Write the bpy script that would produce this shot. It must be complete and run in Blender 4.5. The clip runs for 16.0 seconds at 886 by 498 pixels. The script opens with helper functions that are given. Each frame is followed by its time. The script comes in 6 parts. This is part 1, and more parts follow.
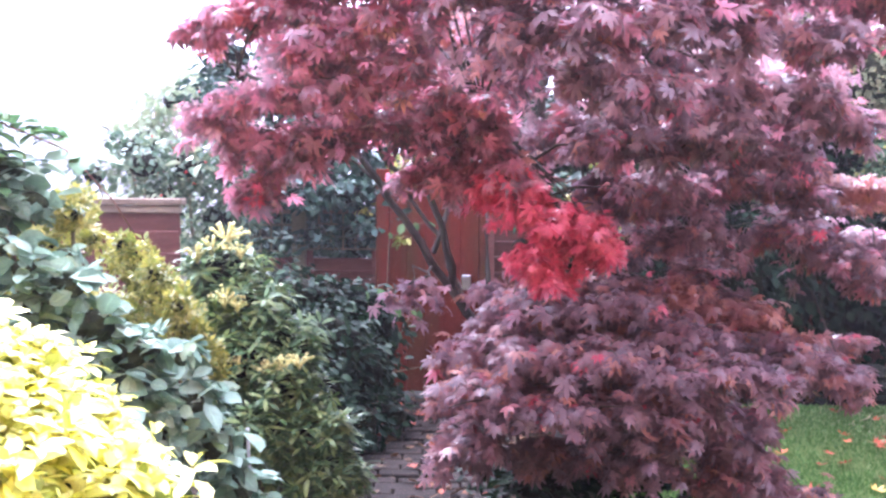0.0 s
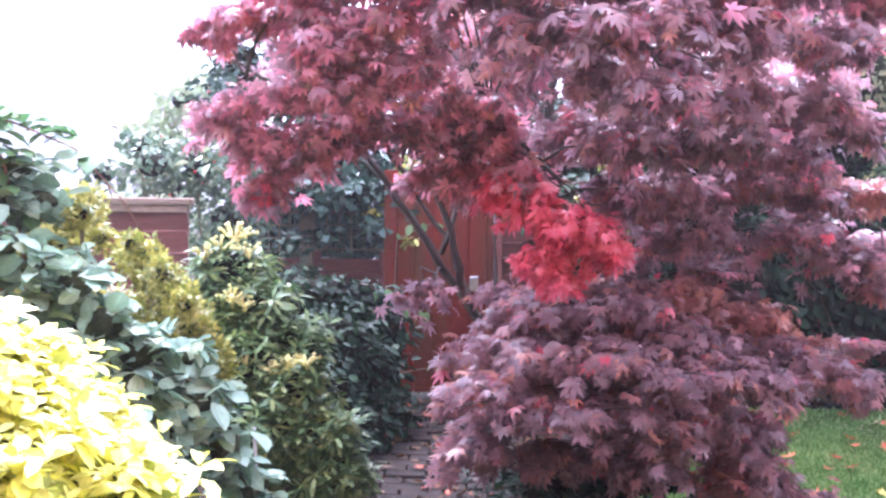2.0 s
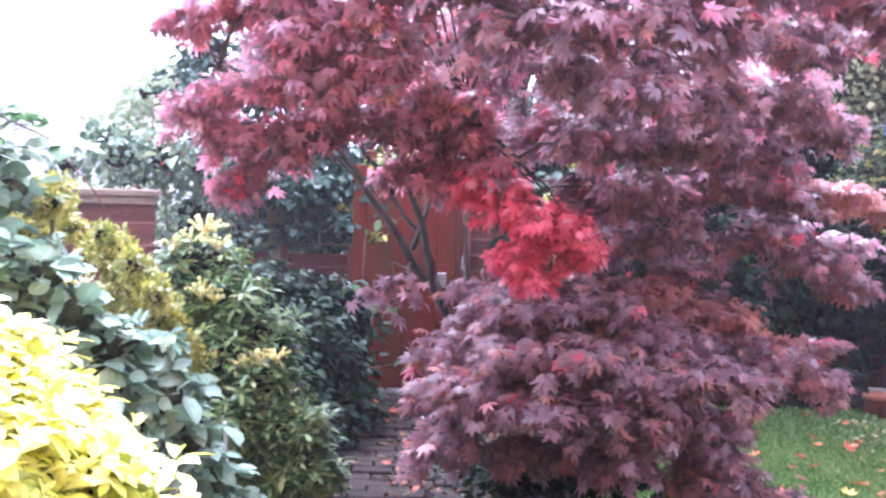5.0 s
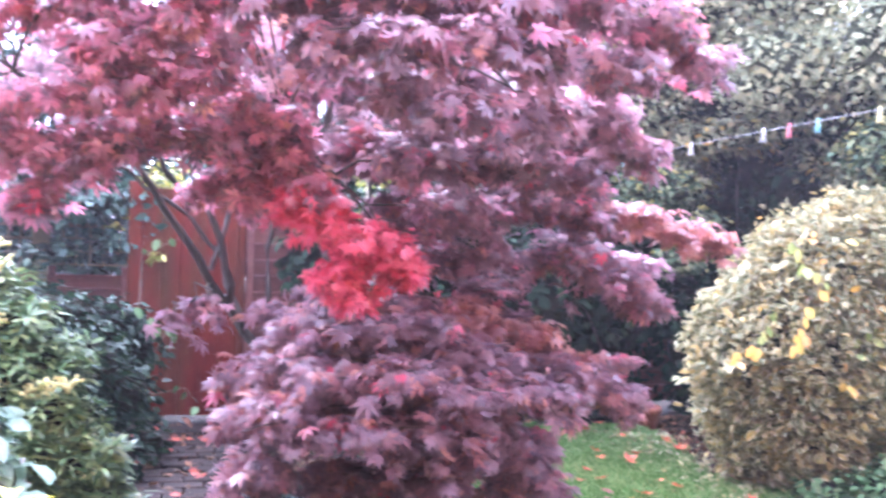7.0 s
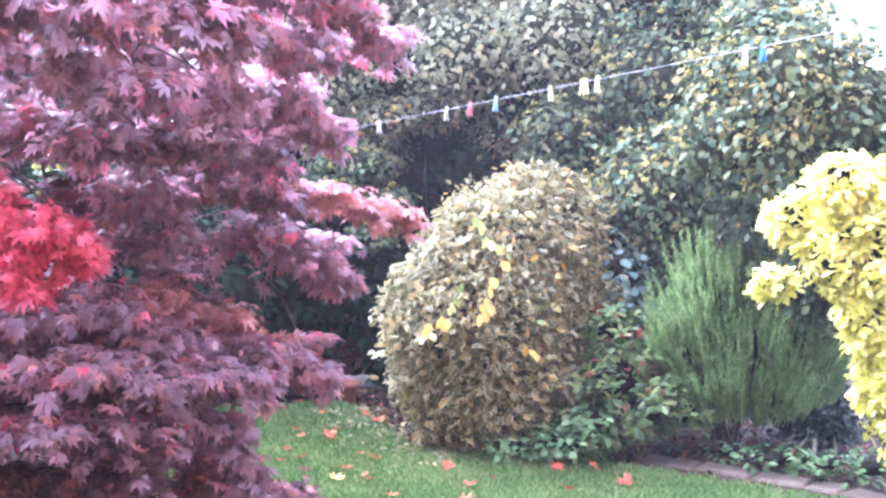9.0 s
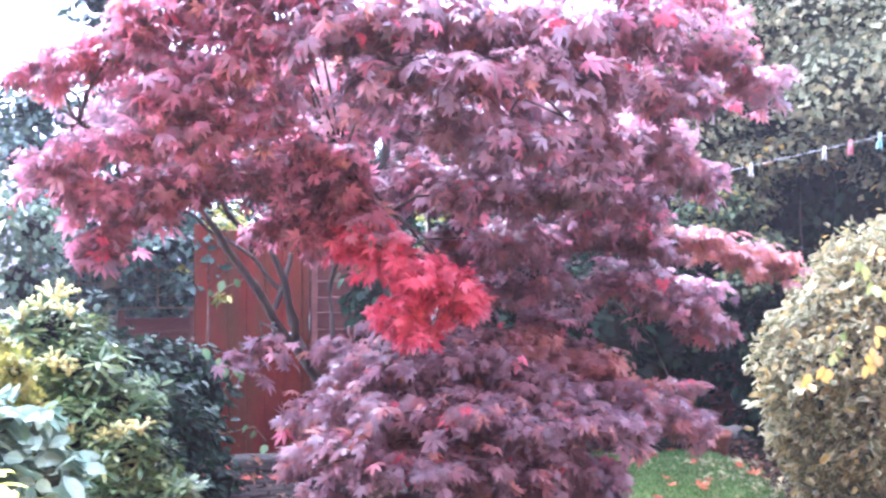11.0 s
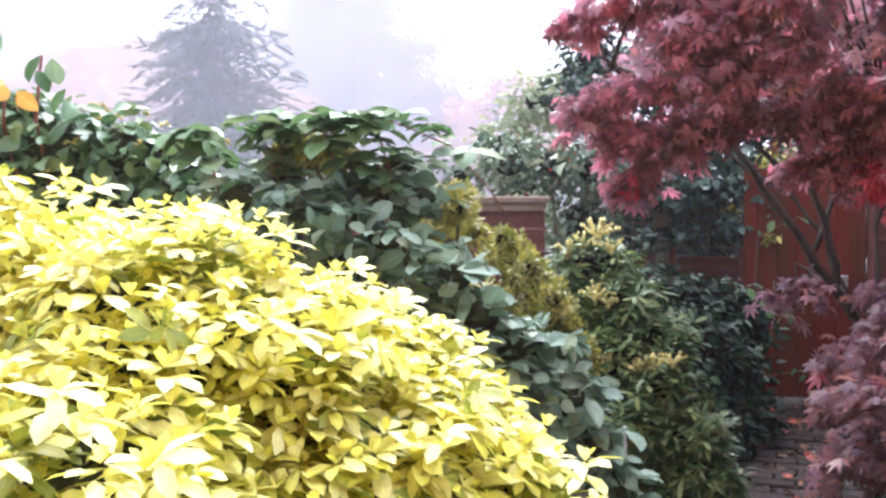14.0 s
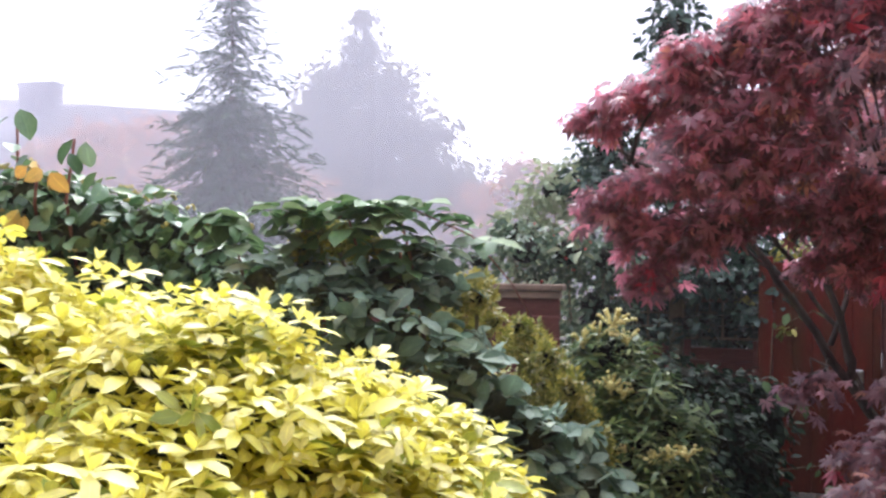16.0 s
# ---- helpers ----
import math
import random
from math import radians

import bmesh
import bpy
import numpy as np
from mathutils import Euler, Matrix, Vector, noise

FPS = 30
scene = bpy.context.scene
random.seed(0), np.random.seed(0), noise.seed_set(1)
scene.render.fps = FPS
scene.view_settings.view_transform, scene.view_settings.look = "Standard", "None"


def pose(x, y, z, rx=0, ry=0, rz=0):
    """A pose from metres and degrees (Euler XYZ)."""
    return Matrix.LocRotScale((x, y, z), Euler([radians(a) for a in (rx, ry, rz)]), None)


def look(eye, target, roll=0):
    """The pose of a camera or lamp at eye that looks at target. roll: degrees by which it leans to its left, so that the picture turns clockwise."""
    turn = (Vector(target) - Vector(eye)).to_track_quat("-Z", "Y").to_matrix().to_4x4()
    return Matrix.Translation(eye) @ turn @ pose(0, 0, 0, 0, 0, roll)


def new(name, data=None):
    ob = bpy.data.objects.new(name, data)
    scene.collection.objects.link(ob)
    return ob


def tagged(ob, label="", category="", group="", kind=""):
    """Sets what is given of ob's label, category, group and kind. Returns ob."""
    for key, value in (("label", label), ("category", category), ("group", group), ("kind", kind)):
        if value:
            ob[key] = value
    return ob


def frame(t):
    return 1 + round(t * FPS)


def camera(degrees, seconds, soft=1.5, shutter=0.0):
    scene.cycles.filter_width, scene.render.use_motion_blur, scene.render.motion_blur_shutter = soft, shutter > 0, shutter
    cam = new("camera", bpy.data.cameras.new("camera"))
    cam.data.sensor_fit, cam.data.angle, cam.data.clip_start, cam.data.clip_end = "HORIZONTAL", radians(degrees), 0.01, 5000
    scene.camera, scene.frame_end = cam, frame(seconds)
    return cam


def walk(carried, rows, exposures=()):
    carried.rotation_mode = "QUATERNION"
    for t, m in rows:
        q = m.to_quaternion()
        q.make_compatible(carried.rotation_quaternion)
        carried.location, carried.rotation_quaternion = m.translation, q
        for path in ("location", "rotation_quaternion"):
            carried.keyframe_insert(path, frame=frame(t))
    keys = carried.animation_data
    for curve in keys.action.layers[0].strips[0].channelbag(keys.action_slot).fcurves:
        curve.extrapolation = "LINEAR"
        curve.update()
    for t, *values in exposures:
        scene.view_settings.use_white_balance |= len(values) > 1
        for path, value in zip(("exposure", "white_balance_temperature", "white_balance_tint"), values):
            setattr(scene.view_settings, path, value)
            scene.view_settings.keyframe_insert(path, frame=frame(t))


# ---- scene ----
# ---------------- camera ----------------
PATH = [
    (0, (0.028, 0.177, 1.493), (0.084, 5.166, 1.164), 0.34),
    (0.5, (0.032, 0.178, 1.496), (0.087, 5.166, 1.163), 0.48),
    (1, (0.031, 0.179, 1.493), (0.075, 5.168, 1.164), 0.50),
    (1.5, (0.029, 0.176, 1.495), (0.061, 5.165, 1.164), 0.64),
    (2, (0.029, 0.174, 1.492), (0.049, 5.164, 1.169), 0.67),
    (2.5, (0.029, 0.171, 1.496), (0.049, 5.161, 1.181), 0.83),
    (3, (0.030, 0.169, 1.495), (0.047, 5.160, 1.203), 0.89),
    (3.5, (0.030, 0.170, 1.496), (0.046, 5.163, 1.228), 0.99),
    (3.7, (0.028, 0.171, 1.493), (0.045, 5.165, 1.235), 1.01),
    (5.8, (-0.023, 0.251, 1.475), (0.265, 5.228, 1.092), 1.96),
    (5.8, (-0.019, 0.237, 1.478), (0.265, 5.215, 1.108), 1.65),
    (6, (-0.023, 0.251, 1.475), (0.311, 5.229, 1.145), 1.66),
    (6.5, (-0.118, 0.245, 1.476), (0.904, 5.136, 1.313), 2.59),
    (7, (-0.207, 0.306, 1.466), (1.076, 5.134, 1.265), 2.21),
    (7.5, (-0.190, 0.318, 1.466), (1.803, 4.897, 1.225), 3.60),
    (8, (-0.159, 0.319, 1.461), (2.230, 4.702, 1.185), 1.52),
    (8.2, (-0.159, 0.308, 1.460), (2.258, 4.677, 1.188), 1.40),
    (9, (-0.169, 0.303, 1.472), (2.357, 4.610, 1.210), 1.00),
    (9.7, (-0.199, 0.288, 1.468), (1.928, 4.809, 1.276), 1.10),
    (10.3, (-0.226, 0.269, 1.469), (1.165, 5.070, 1.339), 1.06),
    (10.5, (-0.235, 0.277, 1.464), (0.942, 5.134, 1.340), 1.04),
    (11, (-0.205, 0.287, 1.472), (0.804, 5.184, 1.406), -0.02),
    (11.5, (-0.098, 0.289, 1.475), (0.498, 5.252, 1.381), -1.29),
    (12, (-0.059, 0.297, 1.462), (-0.260, 5.286, 1.203), -2.14),
    (12.5, (-0.053, 0.291, 1.456), (-0.958, 5.193, 1.062), -2.74),
    (13, (-0.055, 0.275, 1.458), (-1.328, 5.093, 1.046), -2.11),
    (13.5, (-0.056, 0.256, 1.464), (-1.468, 5.039, 1.091), -1.37),
    (14, (-0.065, 0.234, 1.470), (-1.555, 4.996, 1.148), -0.61),
    (14.5, (-0.063, 0.209, 1.477), (-1.590, 4.965, 1.264), 0.05),
    (15, (-0.065, 0.179, 1.482), (-1.635, 4.926, 1.461), 0.57),
    (15.5, (-0.063, 0.173, 1.483), (-1.633, 4.920, 1.523), -0.04),
    (16, (-0.069, 0.181, 1.486), (-1.618, 4.934, 1.540), 0.65),
]
cam = camera(43.7, 16.0, soft=2.6, shutter=0.5)
walk(cam, [(t, look(eye, target, roll)) for t, eye, target, roll in PATH],
     exposures=[(0.0, 3.0, 5150, 24), (3.7, 3.0, 5150, 24), (6.0, 3.2, 5000, 26), (7.0, 3.5, 4900, 28), (8.2, 3.5, 4850, 28), (10.3, 3.5, 4850, 27), (11.0, 3.4, 4850, 26),
                (11.9, 3.05, 5100, 25), (12.7, 2.65, 5300, 20), (13.5, 2.25, 5500, 17), (14.5, 1.65, 5700, 15), (16.0, 1.25, 5750, 15)])

# ---------------- world, sun ----------------
SUN_EL, SUN_AZ = 50.0, -12.0          # degrees; azimuth from +y towards +x
world = bpy.data.worlds.new("misty_sky")
scene.world = world
world.use_nodes = True
wn, wl = world.node_tree.nodes, world.node_tree.links
bg = wn["Background"]
sky = wn.new("ShaderNodeTexSky")
sky.sky_type = "NISHITA"
sky.sun_disc = False
sky.sun_elevation = radians(SUN_EL)
sky.sun_rotation = radians(SUN_AZ)
sky.dust_density = 6.0
veil = wn.new("ShaderNodeMix")
veil.data_type = "RGBA"
veil.inputs[0].default_value = 0.82
veil.inputs[7].default_value = (9.4, 9.3, 9.7, 1)
wl.new(sky.outputs[0], veil.inputs[6])
wl.new(veil.outputs[2], bg.inputs[0])
bg.inputs[1].default_value = 0.102
sun_data = bpy.data.lights.new("sun", "SUN")
sun_data.energy, sun_data.angle, sun_data.color = 2.7, radians(50), (1.0, 0.96, 0.9)
sun = new("sun", sun_data)
sd = Vector((math.sin(radians(SUN_AZ)) * math.cos(radians(SUN_EL)), math.cos(radians(SUN_AZ)) * math.cos(radians(SUN_EL)), math.sin(radians(SUN_EL))))
sun.matrix_world = look(sd * 30, (0, 0, 0))

# ---------------- materials ----------------
def nodes_of(name):
    m = bpy.data.materials.new(name)
    m.use_nodes = True
    nt = m.node_tree
    return m, nt, nt.nodes["Principled BSDF"], nt.nodes["Material Output"]


def ramp(nt, stops, fac):
    r = nt.nodes.new("ShaderNodeValToRGB")
    e = r.color_ramp.elements
    while len(e) < len(stops):
        e.new(0.5)
    for el, (p, c) in zip(e, stops):
        el.position, el.color = p, (*c, 1)
    nt.links.new(fac, r.inputs[0])
    return r.outputs[0]


def noise_tex(nt, scale, detail=4, coords="Object", stretch=(1, 1, 1)):
    c = nt.nodes.new("ShaderNodeTexCoord")
    mp = nt.nodes.new("ShaderNodeMapping")
    mp.inputs["Scale"].default_value = stretch
    n = nt.nodes.new("ShaderNodeTexNoise")
    n.inputs["Scale"].default_value, n.inputs["Detail"].default_value = scale, detail
    nt.links.new(c.outputs[coords], mp.inputs[0])
    nt.links.new(mp.outputs[0], n.inputs[0])
    return n.outputs[0]


def mixed(nt, a, b, fac, mode="MIX"):
    m = nt.nodes.new("ShaderNodeMix")
    m.data_type, m.blend_type = "RGBA", mode
    for s, v in ((6, a), (7, b)):
        if isinstance(v, tuple):
            m.inputs[s].default_value = (*v, 1)
        else:
            nt.links.new(v, m.inputs[s])
    if isinstance(fac, float):
        m.inputs[0].default_value = fac
    else:
        nt.links.new(fac, m.inputs[0])
    return m.outputs[2]


def bump(nt, bsdf, height, strength, dist=0.004):
    b = nt.nodes.new("ShaderNodeBump")
    b.inputs["Strength"].default_value, b.inputs["Distance"].default_value = strength, dist
    nt.links.new(height, b.inputs["Height"])
    nt.links.new(b.outputs[0], bsdf.inputs["Normal"])


def leaf_mat(name, stops, rough=0.45, through_light=0.3, margin=None, margin_fac=1.0, spec=0.5, patch=3.0, dew=0.0):
    """Foliage: each leaf picks its colour from the ramp, patches of the plant differ, margins may be paler."""
    m, nt, p, out = nodes_of(name)
    geo = nt.nodes.new("ShaderNodeNewGeometry")
    info = nt.nodes.new("ShaderNodeObjectInfo")
    add = nt.nodes.new("ShaderNodeMath")
    add.operation = "ADD"
    nt.links.new(geo.outputs["Random Per Island"], add.inputs[0])
    nt.links.new(info.outputs["Random"], add.inputs[1])
    fr = nt.nodes.new("ShaderNodeMath")
    fr.operation = "FRACT"
    nt.links.new(add.outputs[0], fr.inputs[0])
    spread = nt.nodes.new("ShaderNodeMath")
    spread.operation = "MULTIPLY_ADD"
    spread.inputs[1].default_value, spread.inputs[2].default_value = 0.7, -0.1
    nt.links.new(fr.outputs[0], spread.inputs[0])
    both = nt.nodes.new("ShaderNodeMath")
    both.operation = "MULTIPLY_ADD"
    both.inputs[1].default_value = 0.55
    nt.links.new(noise_tex(nt, patch, 2), both.inputs[0])
    nt.links.new(spread.outputs[0], both.inputs[2])
    col = ramp(nt, stops, both.outputs[0])
    mott = ramp(nt, [(0.3, (0.72, 0.72, 0.72)), (0.7, (1.15, 1.15, 1.15))], noise_tex(nt, 55, 3))
    col = mixed(nt, col, mott, 0.6, "MULTIPLY")
    if margin:
        at = nt.nodes.new("ShaderNodeAttribute")
        at.attribute_name = "rim"
        pw = nt.nodes.new("ShaderNodeMath")
        pw.operation = "POWER"
        pw.inputs[1].default_value = 2.6
        nt.links.new(at.outputs["Fac"], pw.inputs[0])
        mu = nt.nodes.new("ShaderNodeMath")
        mu.operation = "MULTIPLY"
        mu.inputs[1].default_value = margin_fac
        nt.links.new(pw.outputs[0], mu.inputs[0])
        col = mixed(nt, col, margin, mu.outputs[0])
    rib = nt.nodes.new("ShaderNodeAttribute")
    rib.attribute_name = "rim"
    vein = ramp(nt, [(0.0, (1.45, 1.5, 1.35)), (0.09, (1.0, 1.0, 1.0)), (0.8, (1.0, 1.0, 1.0)), (1.0, (0.88, 0.86, 0.84))], rib.outputs["Fac"])
    col = mixed(nt, col, vein, 0.8, "MULTIPLY")
    nt.links.new(col, p.inputs["Base Color"])
    p.inputs["Roughness"].default_value = rough
    p.inputs["Specular IOR Level"].default_value = spec
    p.inputs["Coat Weight"].default_value, p.inputs["Coat Roughness"].default_value = dew, 0.3
    tr = nt.nodes.new("ShaderNodeBsdfTranslucent")
    nt.links.new(col, tr.inputs[0])
    mx = nt.nodes.new("ShaderNodeMixShader")
    mx.inputs[0].default_value = through_light
    nt.links.new(p.outputs[0], mx.inputs[1])
    nt.links.new(tr.outputs[0], mx.inputs[2])
    nt.links.new(mx.outputs[0], out.inputs[0])
    return m


def solid_mat(name, stops, scale, rough=0.7, bump_s=0.3, stretch=(1, 1, 1), metal=0.0, fine=60, dist=0.004, per_piece=0.25):
    m, nt, p, out = nodes_of(name)
    n1, n2 = noise_tex(nt, scale, 5, stretch=stretch), noise_tex(nt, fine, 4, stretch=stretch)
    col = ramp(nt, stops, n1)
    col = mixed(nt, col, ramp(nt, [(0.3, (0.6, 0.6, 0.6)), (0.7, (1.25, 1.25, 1.25))], n2), 0.5, "MULTIPLY")
    info = nt.nodes.new("ShaderNodeObjectInfo")
    col = mixed(nt, col, ramp(nt, [(0.0, (0.6, 0.6, 0.6)), (1.0, (1.35, 1.35, 1.35))], info.outputs["Random"]), per_piece, "MULTIPLY")
    nt.links.new(col, p.inputs["Base Color"])
    p.inputs["Roughness"].default_value, p.inputs["Metallic"].default_value = rough, metal
    if rough > 0.85:
        p.inputs["Specular IOR Level"].default_value = 0.1
    if bump_s:
        bump(nt, p, n2, bump_s, dist)
    return m


M_MAPLE_PURPLE = leaf_mat("maple_leaf_purple", [(0.05, (0.202, 0.12, 0.154)), (0.45, (0.304, 0.17, 0.201)), (0.82, (0.396, 0.189, 0.209)), (1.0, (0.57, 0.202, 0.171))], 0.42, 0.6, spec=0.7, dew=0.35)
M_MAPLE_RED = leaf_mat("maple_leaf_red", [(0.05, (0.34, 0.14, 0.186)), (0.45, (0.53, 0.195, 0.256)), (0.8, (0.66, 0.205, 0.256)), (0.99, (0.72, 0.24, 0.186))], 0.42, 0.6, spec=0.9, dew=0.55)
M_MAPLE_SCARLET = leaf_mat("maple_leaf_scarlet", [(0.1, (0.5, 0.06, 0.1)), (0.6, (0.78, 0.1, 0.17)), (0.9, (0.84, 0.17, 0.22))], 0.4, 0.48, spec=0.8, dew=0.3)
M_MAPLE_ORANGE = leaf_mat("maple_leaf_orange_brown", [(0.1, (0.32, 0.13, 0.135)), (0.5, (0.46, 0.18, 0.165)), (0.9, (0.6, 0.24, 0.16))], 0.4, 0.48, spec=0.8, dew=0.3)
M_FALLEN = leaf_mat("fallen_red_leaf", [(0.1, (0.26, 0.035, 0.02)), (0.6, (0.42, 0.075, 0.035)), (0.95, (0.5, 0.14, 0.05))], 0.6, 0.3, spec=0.3)
M_CHOISYA = leaf_mat("golden_leaf", [(0.02, (0.5, 0.52, 0.05)), (0.22, (0.74, 0.7, 0.09)), (0.6, (0.84, 0.79, 0.2)), (0.95, (0.88, 0.83, 0.42))], 0.4, 0.36, patch=1.6)
M_CHOISYA_OLD = leaf_mat("older_green_leaf", [(0.1, (0.18, 0.24, 0.03)), (0.6, (0.36, 0.38, 0.05)), (0.95, (0.52, 0.48, 0.1))], 0.4, 0.3)
M_ELAE = leaf_mat("grey_green_leaf", [(0.02, (0.077, 0.132, 0.0858)), (0.45, (0.198, 0.292, 0.209)), (0.75, (0.308, 0.396, 0.297)), (0.97, (0.462, 0.528, 0.363))], 0.55, 0.3, spec=0.35)
M_COTON = leaf_mat("berried_shrub_leaf", [(0.05, (0.045, 0.08, 0.045)), (0.5, (0.09, 0.14, 0.08)), (0.95, (0.2, 0.25, 0.15))], 0.5, 0.25, spec=0.35)
M_BRAMBLE = leaf_mat("bramble_leaf", [(0.1, (0.072, 0.144, 0.054)), (0.6, (0.132, 0.228, 0.09)), (0.95, (0.24, 0.312, 0.144))], 0.55, 0.3, spec=0.2)
M_GOLD = leaf_mat("small_gold_leaf", [(0.05, (0.12, 0.16, 0.03)), (0.45, (0.28, 0.28, 0.05)), (0.9, (0.52, 0.45, 0.1))], 0.45, 0.3)
M_IVY = leaf_mat("ivy_leaf", [(0.05, (0.0562, 0.125, 0.05)), (0.5, (0.112, 0.213, 0.0875)), (0.9, (0.225, 0.325, 0.125))], 0.33, 0.22, spec=0.6)
M_IVY_FLOWER = leaf_mat("ivy_flower", [(0.1, (0.2, 0.2, 0.05)), (0.8, (0.38, 0.31, 0.09))], 0.75, 0.1)
M_AUTUMN = leaf_mat("autumn_yellow_leaf", [(0.1, (0.55, 0.24, 0.06)), (0.6, (0.72, 0.45, 0.1)), (0.95, (0.62, 0.5, 0.12))], 0.5, 0.35)
M_YELLOWING = leaf_mat("yellowing_green_leaf", [(0.1, (0.2, 0.25, 0.07)), (0.6, (0.34, 0.37, 0.11)), (0.95, (0.5, 0.43, 0.13))], 0.5, 0.35)
M_PIERIS = leaf_mat("pieris_leaf", [(0.05, (0.05, 0.1, 0.034)), (0.5, (0.12, 0.195, 0.065)), (0.95, (0.32, 0.37, 0.12))], 0.45, 0.25, spec=0.4)
M_TASSEL = leaf_mat("cream_tassel", [(0.1, (0.5, 0.42, 0.15)), (0.8, (0.75, 0.68, 0.35))], 0.7, 0.2)
# green leaf taken near black: the shade of its places is in the colour
M_DARKLEAF = leaf_mat("shade_dark_leaf", [(0.05, (0.00675, 0.0158, 0.00825)), (0.6, (0.0135, 0.0285, 0.0135)), (0.95, (0.0338, 0.06, 0.0263))], 0.65, 0.15, spec=0.15)
M_HOLLY = leaf_mat("holly_leaf", [(0.05, (0.0153, 0.0425, 0.0272)), (0.6, (0.034, 0.0697, 0.0467)), (0.95, (0.0765, 0.123, 0.0765))], 0.4, 0.12, spec=0.4)
M_BERRY = solid_mat("red_berry", [(0.3, (0.4, 0.02, 0.02)), (0.7, (0.6, 0.04, 0.02))], 20, 0.3, 0)
M_BUD = solid_mat("dark_red_bud", [(0.3, (0.2, 0.03, 0.03)), (0.7, (0.3, 0.06, 0.05))], 20, 0.5, 0)
M_PALELEAF = leaf_mat("pale_shrub_leaf", [(0.1, (0.2, 0.27, 0.14)), (0.8, (0.42, 0.45, 0.28))], 0.5, 0.3)
M_HEDGE = leaf_mat("hedge_leaf", [(0.05, (0.05, 0.09, 0.05)), (0.45, (0.1, 0.145, 0.075)), (0.8, (0.19, 0.2, 0.085)), (0.97, (0.4, 0.31, 0.09))], 0.6, 0.28, spec=0.2, patch=1.2)
M_VARIEG = leaf_mat("variegated_hedge_leaf", [(0.05, (0.13, 0.16, 0.085)), (0.6, (0.25, 0.265, 0.145)), (0.95, (0.45, 0.38, 0.18))], 0.55, 0.32, margin=(0.6, 0.55, 0.32), margin_fac=0.5, spec=0.2)
M_DOME = leaf_mat("bronze_variegated_leaf", [(0.05, (0.085, 0.1, 0.045)), (0.4, (0.165, 0.168, 0.076)), (0.72, (0.29, 0.238, 0.1)), (0.93, (0.48, 0.33, 0.08))], 0.6, 0.3, margin=(0.66, 0.6, 0.38), margin_fac=0.75, spec=0.12, patch=4.0)
M_ROSEMARY = leaf_mat("rosemary_needle", [(0.05, (0.06, 0.105, 0.035)), (0.5, (0.14, 0.215, 0.07)), (0.95, (0.32, 0.39, 0.16))], 0.6, 0.3, spec=0.3)
M_SKIMMIA = leaf_mat("skimmia_leaf", [(0.05, (0.04, 0.09, 0.028)), (0.6, (0.095, 0.17, 0.05)), (0.95, (0.26, 0.3, 0.08))], 0.5, 0.25, spec=0.3, margin=(0.45, 0.45, 0.24), margin_fac=0.3)
M_GERANIUM = leaf_mat("soft_green_leaf", [(0.05, (0.06, 0.125, 0.04)), (0.6, (0.125, 0.205, 0.08)), (0.95, (0.24, 0.31, 0.14))], 0.6, 0.25, spec=0.25)
M_GREY = leaf_mat("blue_grey_leaf", [(0.05, (0.09, 0.15, 0.12)), (0.9, (0.22, 0.3, 0.24))], 0.45, 0.2)
M_GRASS = leaf_mat("grass_blade", [(0.1, (0.0465, 0.102, 0.0279)), (0.5, (0.102, 0.172, 0.0539)), (0.85, (0.214, 0.26, 0.112))], 0.6, 0.26, patch=2.5, spec=0.25)
M_SPRUCE = leaf_mat("spruce_needles", [(0.05, (0.02, 0.04, 0.025)), (0.9, (0.05, 0.085, 0.05))], 0.6, 0.1, patch=0.5)
M_FARTREE = leaf_mat("far_tree_leaf", [(0.05, (0.06, 0.075, 0.04)), (0.9, (0.16, 0.14, 0.07))], 0.6, 0.2, patch=0.4)
M_FARORANGE = leaf_mat("far_orange_leaf", [(0.05, (0.3, 0.1, 0.04)), (0.6, (0.5, 0.2, 0.08)), (0.95, (0.3, 0.25, 0.08))], 0.6, 0.2, patch=0.3)
M_LITTER = leaf_mat("leaf_litter", [(0.05, (0.045, 0.028, 0.016)), (0.5, (0.11, 0.06, 0.032)), (0.8, (0.19, 0.085, 0.045)), (0.97, (0.36, 0.09, 0.05))], 0.75, 0.1, spec=0.15)
# shrub cores: the shade between leaves is put into these dark colours
M_INNER = solid_mat("dark_inner_core", [(0.3, (0.008, 0.008, 0.005)), (0.7, (0.022, 0.02, 0.011))], 9, 1.0, 0.8, fine=40, dist=0.02)
M_INNER_LEAFY = solid_mat("lighter_inner_core", [(0.3, (0.03, 0.036, 0.02)), (0.7, (0.07, 0.075, 0.042))], 14, 1.0, 0.8, fine=40, dist=0.02)
M_BARK = solid_mat("grey_brown_bark", [(0.3, (0.04, 0.03, 0.025)), (0.7, (0.095, 0.075, 0.06))], 12, 0.85, 0.6, stretch=(1, 1, 0.25), fine=70)
M_STEM = solid_mat("green_brown_stem", [(0.3, (0.1, 0.08, 0.04)), (0.7, (0.2, 0.17, 0.09))], 15, 0.7, 0.3)
M_PALESTEM = solid_mat("pale_bare_stem", [(0.3, (0.3, 0.26, 0.17)), (0.7, (0.45, 0.4, 0.28))], 15, 0.7, 0.2)
M_CANE = solid_mat("red_brown_cane", [(0.3, (0.16, 0.05, 0.04)), (0.7, (0.26, 0.1, 0.07))], 15, 0.5, 0.2)
